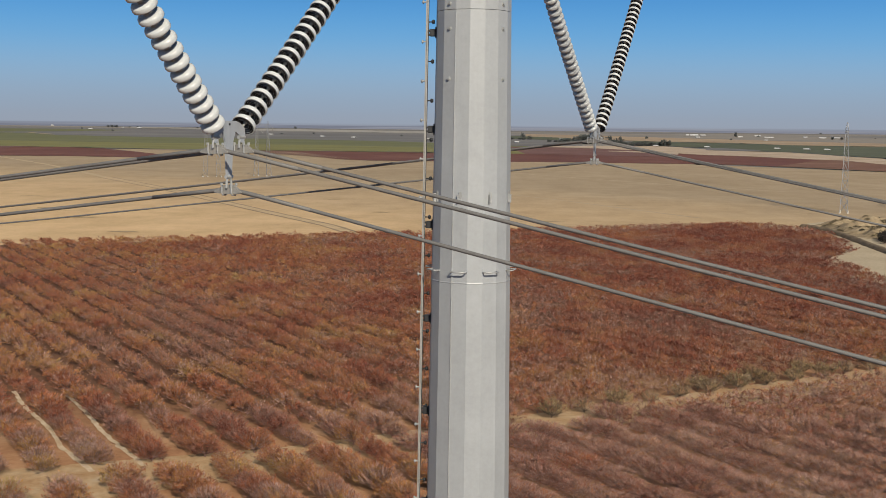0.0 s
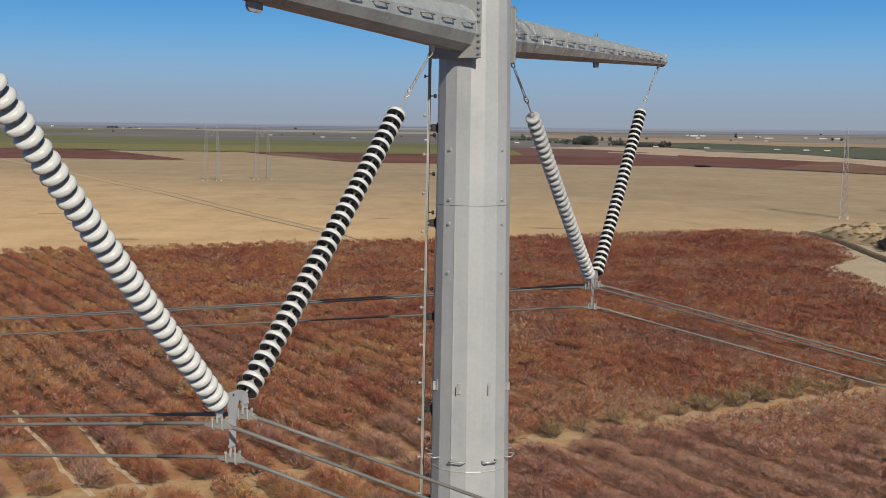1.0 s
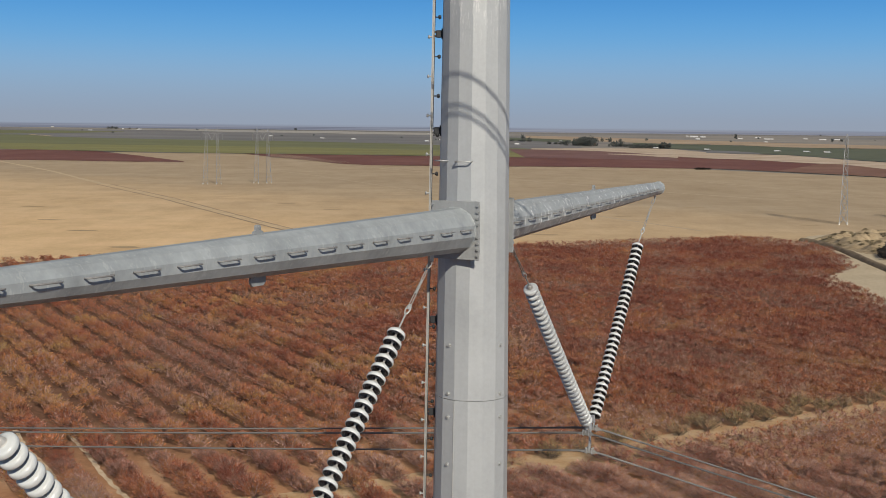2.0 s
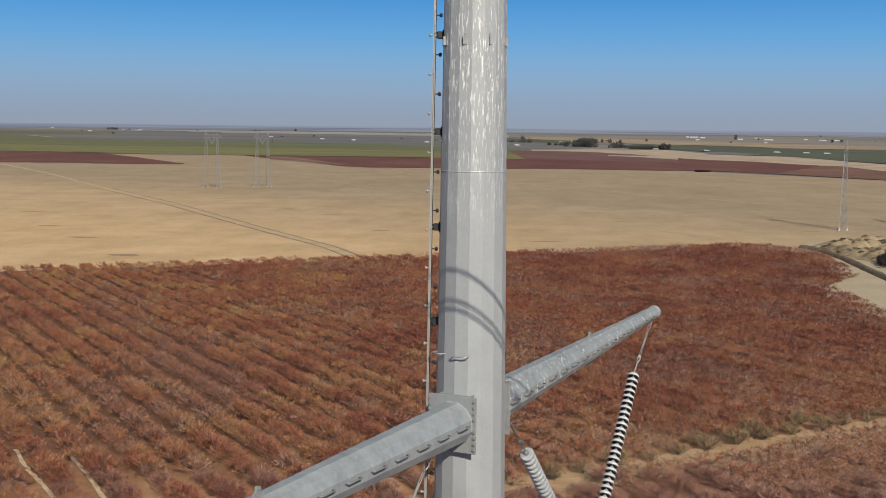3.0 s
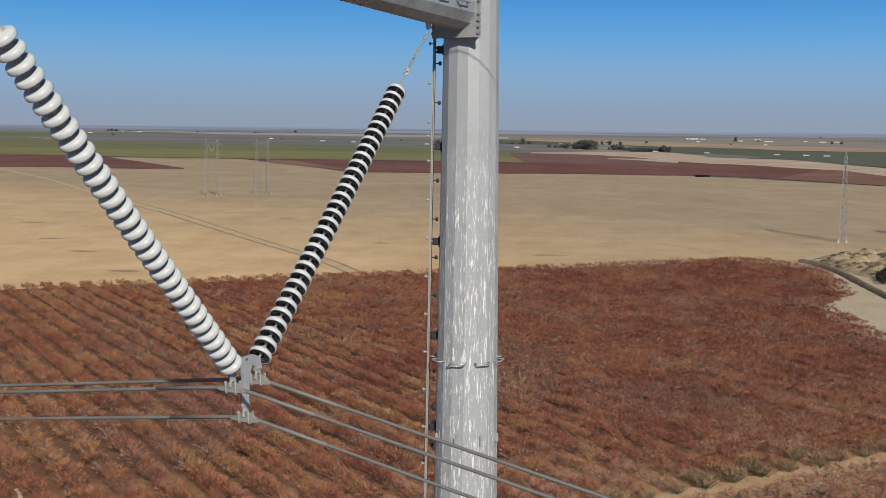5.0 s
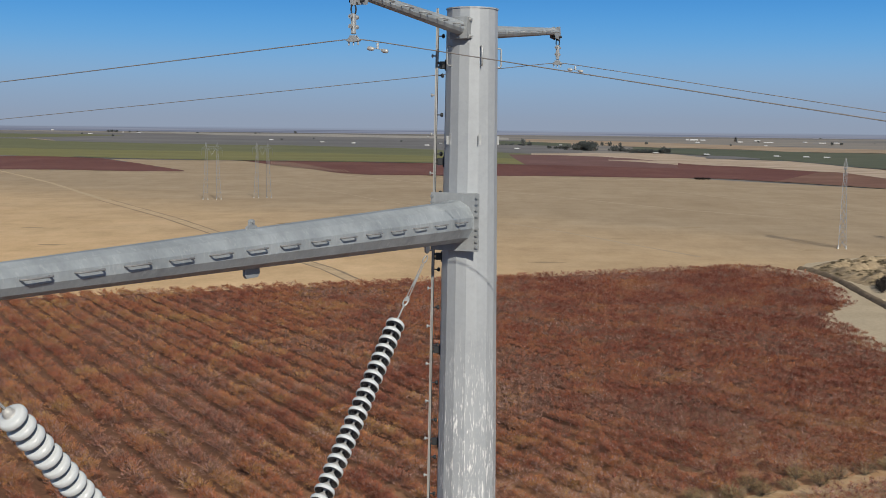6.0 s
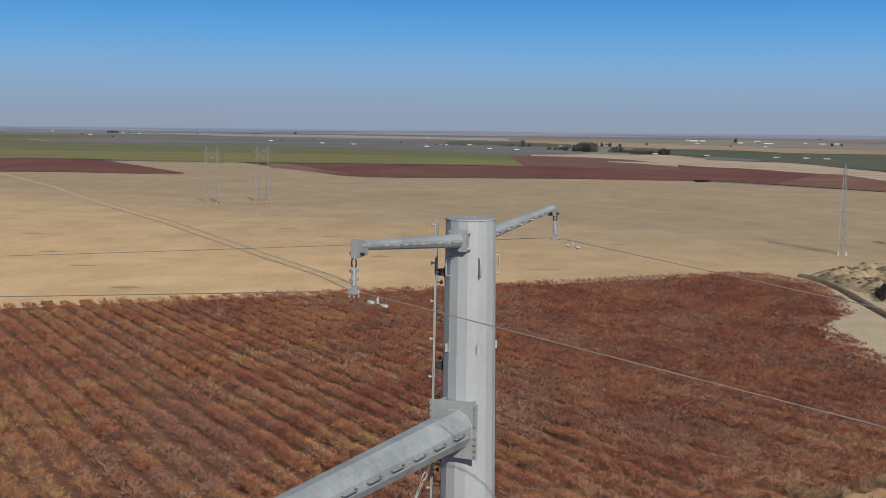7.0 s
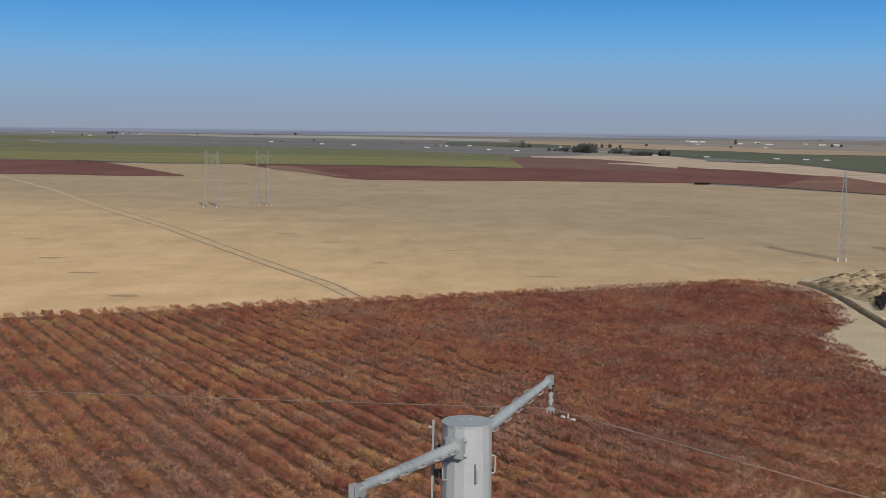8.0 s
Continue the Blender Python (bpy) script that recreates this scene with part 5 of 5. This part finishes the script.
spots = []
for i in range(-30, 70):
    p0 = 16.95 + ROW * i
    for j in range(-115, 23):
        s0 = -116.0 - max(0, 45 - p0) * 0.16 + (1.8 * min(1, max(0, (130 - p0) / 60)) if p0 > 50 else 0) - STEP * (-j - 1) if j < 0 else -107.2 - (2.8 if p0 < 58 else 2.0) + 2.5 * j
        p, s = p0 + rng.gauss(0, 0.22), s0 + rng.gauss(0, 0.3)
        if j < 0:
            if not inside(p0, s0 - 0.3, [(a, b + (3.4 if b == -116 else 0)) for a, b in BLOCK]):
                continue
        elif s0 > -54:
            continue
        x, y = plan(p, s)
        if y < 85 or abs(x + 0.4) > 0.395 * (y + 18) + 9:
            continue
        if rng.random() < 0.012:
            continue
        edge = 2 if j in (-1, -2) and p0 > 78 and rng.random() < (0.95 if j == -1 else 0.12) else (3 if p0 > 58 else 5) if j >= 0 else 1 if j in (-1, -2) else 4 if j > -9 and rng.random() < 0.75 else 0
        spots.append((y + abs(x) * 0.3, x, y, edge))
spots.sort()

proto = []
SAGE = [tree_arrays(rng, 2.5, 2.0, 17, 400, 420, 0.09, 1.1, fill=420, broad=0.035) for _ in range(2)]
for k, (wv, wf, lv, lf) in enumerate(LEAFY + BARE + SAGE):
    t = thing("orchard_tree", "low vase-shaped orchard tree with russet leaves" if k < 5 else "low vase-shaped orchard tree, nearly bare grey twigs" if k < 9 else "low orchard tree at the row end with sage-green leaves", "tree", group="trees of the orchard")
    w = new("trunk", mesh_np("trunk", [(wv, wf, 0)], [M_TWIG if k < 9 else M_STEM]))
    c = new("crown", mesh_np("crown", [(lv, lf, 0)], [M_LEAF if k < 9 else M_SAGE]))
    w.parent = c.parent = t
    proto.append(t)

NEAR = 300
used = set()
rest = []
for n, (_, x, y, edge) in enumerate(spots):
    patch = noise.noise((x * 0.03, y * 0.03, 3.0)) + 0.25 * rng.gauss(0, 1)
    bare = patch > (0.05 if edge == 5 else -0.95 if edge == 3 else -0.1 if edge else 0.14)
    sc, turn = rng.uniform(0.85, 1.2) * (0.92 if edge == 3 else 1.0), rng.choice((30, 210)) + rng.uniform(-9, 9)
    if n < NEAR:
        k = 9 + rng.randrange(2) if edge == 2 else rng.randrange(5) if not bare else 5 + rng.randrange(4)
        m = pose(x, y, 0.08, 0, 0, turn)
        if k in used:
            ob = copy_thing(proto[k], m)
        else:
            ob = proto[k]
            ob.matrix_basis = m
            used.add(k)
        ob.scale = (sc * (1.45 if edge == 3 else 1.0), sc * 1.25, sc * rng.uniform(0.92, 1.1) * (0.85 if edge == 3 else 1.0))
    else:
        rest.append((x, y, sc, radians(rng.uniform(0, 360)), bare, edge))
WOODS, LEAVES = [], []
# trees grown together along the row and trimmed across it
ACROSS, ALONG = np.array((EP.x, EP.y, 0)), np.array((ER.x, ER.y, 0))
HEDGED = (1.0 * np.outer(ACROSS, ACROSS) + 1.3 * np.outer(ALONG, ALONG) + np.outer((0, 0, 1), (0, 0, 1))).astype(np.float32)
for x, y, sc, a, bare, edge in rest:
    away = y + rng.gauss(0, 14)
    near = away < 136
    kind = SAGE if edge == 2 else (BARE if bare else LEAFY) if near else MID if away < 245 else FAR
    wv, wf, lv, lf = kind[rng.randrange(len(kind))]
    r = np.array(((math.cos(a), -math.sin(a), 0), (math.sin(a), math.cos(a), 0), (0, 0, 1)), np.float32) * sc
    r = (HEDGED + (0.45 * np.outer(ACROSS, ACROSS) if edge == 3 else 0)).astype(np.float32) @ r
    off = np.array((x, y, 0.08), np.float32)
    WOODS.append((wv @ r.T + off, wf, 3 if edge == 2 else 0))
    keep = lf if near or not bare else lf[len(lf) // 2:]
    LEAVES.append((lv @ r.T + off, keep, 2 if edge == 2 else 1))
ob = new("orchard_trees", mesh_np("orchard_trees", WOODS + LEAVES, [M_TWIG, M_LEAF, M_SAGE, M_STEM]))
tagged(ob, "dense rows of low russet-leaved orchard trees", "orchard", kind="stuff")


# ---------------------------------------------------------------- bank beside the orchard
def heap(name, outline, height, mat, label, cat, step=2.2, rough=0.5, z=0.0):
    """A low earth bank over an outline, steep at the rim and lumpy on top."""
    xs, ys = [p[0] for p in outline], [p[1] for p in outline]
    def edge_dist(x, y):
        best = 1e9
        for (x0, y0), (x1, y1) in zip(outline, outline[1:] + outline[:1]):
            dx, dy = x1 - x0, y1 - y0
            t = max(0, min(1, ((x - x0) * dx + (y - y0) * dy) / (dx * dx + dy * dy)))
            best = min(best, math.hypot(x - x0 - dx * t, y - y0 - dy * t))
        return best
    bm = bmesh.new()
    g = {}
    nx, ny = int((max(xs) - min(xs)) / step) + 2, int((max(ys) - min(ys)) / step) + 2
    for i in range(nx):
        for j in range(ny):
            x, y = min(xs) + i * step, min(ys) + j * step
            near = edge_dist(x, y)
            if inside(x, y, outline) or near < step * 1.5:
                e = min(1, near / 8) if inside(x, y, outline) else 0
                h = height * (e * e * (3 - 2 * e)) * (0.75 + rough * noise.noise((x * 0.12, y * 0.12, 1))) + 0.35 * rough * e * noise.noise((x * 0.5, y * 0.5, 5)) + 0.45 * rough * e * (1 - e) * abs(noise.noise((x * 0.9 + y * 0.25, 2.0, 9)))
                g[i, j] = bm.verts.new((x, y, max(h, 0) + z - (0.0 if e else 0.4)))
    for (i, j) in list(g):
        q = [(i, j), (i + 1, j), (i + 1, j + 1), (i, j + 1)]
        if all(k in g for k in q):
            bm.faces.new([g[k] for k in q])
    tops = [v.co.copy() for v in bm.verts if v.co.z > z + 0.4]
    tagged(new(name, mesh_of(name, bm, mat, True)), label, cat, kind="structure")
    return tops


BANK_TOP = heap("earth_bank", [(154.5, 481), (156, 466), (157.2, 450), (157.4, 438), (159, 425), (166, 424), (184, 444), (205, 470), (236, 500), (236, 536), (205, 527), (186, 512), (172, 502), (161, 492)], 2.6, M_BANK,
                "rough eroded earth bank with dry scrub", "bank", 1.0, 1.5, 0.08)



def berm(pts, width, height):
    bm = bmesh.new()
    prev = None
    fine = []
    for (x0, y0), (x1, y1) in zip(pts, pts[1:]):
        fine += [(x0 + (x1 - x0) * i / 12, y0 + (y1 - y0) * i / 12) for i in range(12)]
    fine.append(pts[-1])
    for i, (x, y) in enumerate(fine):
        a, b = fine[max(i - 1, 0)], fine[min(i + 1, len(fine) - 1)]
        d = Vector((b[0] - a[0], b[1] - a[1])).normalized()
        w = width * (1 + 0.25 * noise.noise((x * 0.2, y * 0.2, 0)))
        row = []
        for k in range(7):
            t = -1 + 2 * k / 6
            row.append(bm.verts.new((x - d.y * t * w / 2, y + d.x * t * w / 2, 0.05 + height * (1 - t * t) * (1 + 0.3 * noise.noise((x * 0.3, y * 0.3, k))))))
        if prev:
            for k in range(6):
                bm.faces.new((prev[k], prev[k + 1], row[k + 1], row[k]))
        prev = row
    return tagged(new("soil_berm", mesh_of("soil_berm", bm, M_BERM, True)), "long dark soil berm round the bank's foot", "berm", kind="structure")


berm([(150.5, 477), (152.6, 471), (154.3, 455), (153.8, 440), (152.8, 426), (149.6, 396), (147, 369), (146, 345), (150, 325)], 3.8, 1.4)


# ---------------------------------------------------------------- far trees, sheds, scrub
def far_tree(rs, h, w):
    """A broad evergreen: trunk, limbs and many leaf clumps with gaps."""
    WV, WF, LV, LF = [], [], [], []
    for k in range(6):
        a = rs.uniform(0, 6.28)
        e = (w * 0.3 * math.cos(a), w * 0.3 * math.sin(a), h * rs.uniform(0.55, 0.85))
        v, f = tube_np([(0, 0, -0.3), (e[0] * 0.3, e[1] * 0.3, h * 0.35), e], [0.5, 0.35, 0.1], 5)
        o = len(WV)
        WV.extend(v)
        WF.extend([(i + o, j + o, l + o) for i, j, l in f])
    for k in range(30):
        a, rr, zz = rs.uniform(0, 6.28), w * 0.5 * math.sqrt(rs.random()), h * rs.uniform(0.12, 0.92)
        c0 = np.array((rr * math.cos(a), rr * math.sin(a), zz))
        for q in range(16):
            c = c0 + np.array([rs.gauss(0, w * 0.09) for _ in range(3)])
            n = np.array([rs.gauss(0, 1) for _ in range(3)])
            n /= np.linalg.norm(n)
            u = np.cross(n, (0.1, 0.2, 1.0))
            u /= np.linalg.norm(u)
            b = np.cross(n, u)
            s = rs.uniform(0.6, 1.3)
            o = len(LV)
            LV.extend([c - u * s, c + b * s * 0.7, c + u * s, c - b * s * 0.7])
            LF.extend([(o, o + 1, o + 2), (o, o + 2, o + 3)])
    return np.array(WV), np.array(WF), np.array(LV), np.array(LF)


rs = random.Random(11)
TREES = [far_tree(rs, 14, 13) for _ in range(4)]
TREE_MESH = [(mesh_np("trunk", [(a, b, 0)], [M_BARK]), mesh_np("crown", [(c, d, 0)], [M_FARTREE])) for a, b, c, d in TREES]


def put_tree(x, y, s, tall=1.0):
    t = thing("shade_tree", "distant dark evergreen tree beside farm buildings", "tree", (x, y, lift(x, y)), "distant farmstead trees")
    t.scale = (s, s, s * tall)
    t.rotation_euler = (0, 0, rs.uniform(0, 6.28))
    w, c = rs.choice(TREE_MESH)
    for nm, me in (("trunk", w), ("crown", c)):
        o = new(nm, me)
        o.parent = t


for k in range(26):
    put_tree(372 + rs.gauss(0, 17), 3200 + rs.gauss(0, 26), rs.uniform(1.1, 1.9))
for k in range(9):
    put_tree(438 + k * 5 + rs.gauss(0, 3), 3130 - k * 3 + rs.gauss(0, 10), rs.uniform(0.5, 1.1))
for k in range(22):
    put_tree(468 + k * 4 + rs.gauss(0, 2), 2955 + rs.gauss(0, 12), rs.uniform(0.6, 1.0), 0.85)
for k in range(3):
    put_tree(545 + 6 * k, 2935 + rs.gauss(0, 6), rs.uniform(1.0, 1.3))
for k in range(12):
    put_tree(288 + k * 4.5 + rs.gauss(0, 2), 3295 + rs.gauss(0, 14), rs.uniform(0.4, 0.75))
for k in range(14):
    put_tree(-30 + k * 9 + rs.gauss(0, 3), 3655 + rs.gauss(0, 12), rs.uniform(0.25, 0.45))
for k in range(12):
    put_tree(175 + k * 8 + rs.gauss(0, 3), 3625 + rs.gauss(0, 12), rs.uniform(0.3, 0.6), 0.8)
for x, y, s, tall in ((237, 3587, 0.75, 2.1), (242, 3595, 0.7, 1.6), (258, 3590, 0.6, 2.0), (262, 3596, 0.6, 1.7), (470, 3652, 0.7, 1.2), (488, 3656, 0.7, 1.6), (506, 3607, 0.9, 1.1), (522, 3507, 0.7, 1.4),
                      (-1268, 4460, 0.8, 0.7), (-1256, 4468, 0.9, 0.7), (-1245, 4470, 0.9, 0.7), (-1236, 4465, 0.8, 0.7), (-1190, 4470, 0.6, 0.7), (-1160, 4470, 0.6, 0.7), (1008, 4090, 0.8, 1.5), (1090, 4100, 0.6, 0.8)):
    put_tree(x, y, s, tall)


def shed(x, y, w, d, h):
    """A long low farm shed with a pitched pale roof."""
    t = thing("farm_shed", "long low white-roofed shed among distant fields", "shed", (x, y, lift(x, y) + 0.6), "distant sheds")
    t.rotation_euler = (0, 0, rs.uniform(-0.15, 0.15))
    bm = bmesh.new()
    box(bm, pose(0, 0, h / 2 - 0.4), w, d, h + 0.8)
    part("wall", bm, M_WALL, t)
    bm = bmesh.new()
    vs = [[bm.verts.new((sx * (w / 2 + 0.4), yy, zz)) for yy, zz in ((-d / 2 - 0.4, h), (0, h + d * 0.22), (d / 2 + 0.4, h), (d / 2 + 0.4, h + 0.2), (0, h + d * 0.22 + 0.2), (-d / 2 - 0.4, h + 0.2))] for sx in (-1, 1)]
    for i in range(6):
        j = (i + 1) % 6
        bm.faces.new((vs[0][i], vs[0][j], vs[1][j], vs[1][i]))
    bm.faces.new((vs[0][0], vs[0][1], vs[0][4], vs[0][5])), bm.faces.new((vs[0][1], vs[0][2], vs[0][3], vs[0][4]))
    bm.faces.new((vs[1][0], vs[1][1], vs[1][4], vs[1][5])), bm.faces.new((vs[1][1], vs[1][2], vs[1][3], vs[1][4]))
    part("roof", bm, M_WHITE, t)
    for k in (-0.25, 0.2):
        bm = bmesh.new()
        box(bm, pose(w * k, -d / 2 - 0.03, h * 0.4), w * 0.06, 0.1, h * 0.7)
        part("door", bm, M_STEEL_DARK, t)


LORRIES = [(-1251, 4176), (-560, 3821), (-376, 3648), (-274, 3575), (-50, 3438), (125, 3253), (198, 3197), (522, 2907), (626, 2806), (764, 2702), (818, 2657), (853, 2621), (79, 3619)]
SHEDS = [(-1134, 4397, 26, 10, 7), (-1203, 4426, 12, 8, 4), (-1497, 4515, 16, 9, 5), (882, 4288, 16, 12, 8), (900, 4260, 46, 14, 8), (930, 4252, 30, 12, 6), (859, 4006, 22, 10, 5),
         (1023, 4083, 26, 10, 5), (1114, 4204, 34, 11, 5), (1110, 4043, 52, 10, 4), (1248, 4083, 22, 9, 4), (1283, 4007, 40, 9, 4), (1332, 4011, 34, 9, 4), (1011, 3712, 16, 8, 4),
         (357, 3623, 14, 8, 5), (-11, 3672, 12, 8, 5), (7, 3623, 14, 8, 5), (-62, 4421, 10, 8, 5)]
for x, y, w, d, h in SHEDS:
    shed(x, y, w * 0.6, d * 0.8, h * 0.3)



bm = bmesh.new()
tube(bm, [(0, -0.15, 0), (0, -0.12, 0), (0, 0.12, 0), (0, 0.15, 0)], [0.44, 0.5, 0.5, 0.44], 10)
WHEEL = mesh_of("wheel", bm, M_STEEL_DARK)


def lorry(x, y, turn):
    """A long white trailer with its cab, on a far road."""
    t = thing("lorry", "long white lorry on a distant farm road", "lorry", (x, y, lift(x, y) + 1.2), "distant lorries")
    t.rotation_euler = (0, 0, radians(turn))
    t.scale = (0.85, 0.85, 0.85)
    bm = bmesh.new()
    box(bm, pose(-1.5, 0, 2.7), 14.5, 2.6, 2.9, 0.1)
    part("trailer", bm, M_WHITE, t)
    bm = bmesh.new()
    box(bm, pose(7.8, 0, 2.0), 2.6, 2.5, 2.6, 0.2)
    box(bm, pose(9.4, 0, 1.3), 1.2, 2.3, 1.3, 0.2)
    part("cab", bm, M_WALL, t)
    for wx in (-7.5, -6.2, 5.6, 6.9, 9.4):
        for wy in (-1.1, 1.1):
            ob = new("wheel", WHEEL)
            ob.parent = t
            ob.location = (wx, wy, 0.5)


for x, y in LORRIES:
    lorry(x, y, -35 if x > 450 else -2)


def scrub(w, h):
    """A low dense bush of many leaf blades on short stems."""
    V, F, LV, LF = [], [], [], []
    for k in range(14):
        a = rs.uniform(0, 6.28)
        v, f = tube_np([(0, 0, -0.1), (w * 0.4 * math.cos(a), w * 0.4 * math.sin(a), h * rs.uniform(0.6, 0.95))], [0.05, 0.02], 3)
        o = len(V)
        V.extend(v)
        F.extend([(i + o, j + o, l + o) for i, j, l in f])
    for k in range(260):
        a, r = rs.uniform(0, 6.28), w * 0.5 * math.sqrt(rs.random())
        c = np.array((r * math.cos(a), r * math.sin(a), h * (0.1 + 0.85 * rs.random() * (1 - (2 * r / w) ** 2 * 0.6))))
        n = np.array([rs.gauss(0, 1) for _ in range(3)])
        u = np.cross(n, (0.1, 0.2, 1.0))
        u /= np.linalg.norm(u)
        b = np.cross(n / np.linalg.norm(n), u)
        s = rs.uniform(0.10, 0.28)
        o = len(LV)
        LV.extend([c - u * s, c + b * s * 0.5, c + u * s, c - b * s * 0.5])
        LF.extend([(o, o + 1, o + 2), (o, o + 2, o + 3)])
    return mesh_np("scrub", [(np.array(V), np.array(F), 0), (np.array(LV), np.array(LF), 1)], [M_BARK, M_SCRUB])


SCRUB = [scrub(2.6, 0.75) for _ in range(3)]
for c in rs.sample(BANK_TOP, 290):
    o = new("scrub_bush", rs.choice(SCRUB))
    o.location = c - Vector((0, 0, 0.1))
    o.rotation_euler = (0, 0, rs.uniform(0, 6.28))
    s = rs.uniform(0.45, 0.95)
    o.scale = (s, s, s * rs.uniform(0.7, 1.1))
    tagged(o, "low dry scrub bush on the earth bank", "bush", "scrub on the bank")
DARK = [(mesh_np("branches", [(a, b, 0)], [M_BARK]), mesh_np("foliage", [(c, d, 0)], [M_DARKBUSH])) for a, b, c, d in TREES[:2]]


def thicket(name, label, category, group, at, scale, which):
    """A dark bush: branches and foliage."""
    t = thing(name, label, category, at, group)
    t.scale = scale
    for nm, me in zip(("branches", "foliage"), which):
        o = new(nm, me)
        o.parent = t


# most of these bushes are put in for the shaded pit beside the bank
for x, y, s in ((162, 418, 0.2), (164, 422, 0.22), (167, 426, 0.24), (170, 431, 0.26), (171, 422, 0.22), (175, 430, 0.24), (167, 416, 0.22), (175, 422, 0.24), (158, 404, 0.2), (160, 409, 0.22), (163, 404, 0.22), (161, 414, 0.2), (131, 318, 0.14), (134, 315, 0.12)):
    thicket("pit_shade_bush", "near-black bush by the bank, standing in for its shaded pit", "bush", "dark bushes", (x, y, 0.1), (s, s, s), rs.choice(DARK))
for k in range(18):
    a, d = rs.uniform(-0.40, 0.42), rs.uniform(3750, 4750)
    put_tree(d * math.sin(a), d * math.cos(a), rs.uniform(0.35, 0.8), rs.uniform(0.5, 0.9))
for k in range(14):
    thicket("brush_heap", "dark brown brush heap at the fallow field's edge", "brush heap", "brush heaps", (315 + rs.gauss(0, 5), 1428 + rs.gauss(0, 3), 0.0), (0.3, 0.3, rs.uniform(0.12, 0.2)), DARK[k % 2])
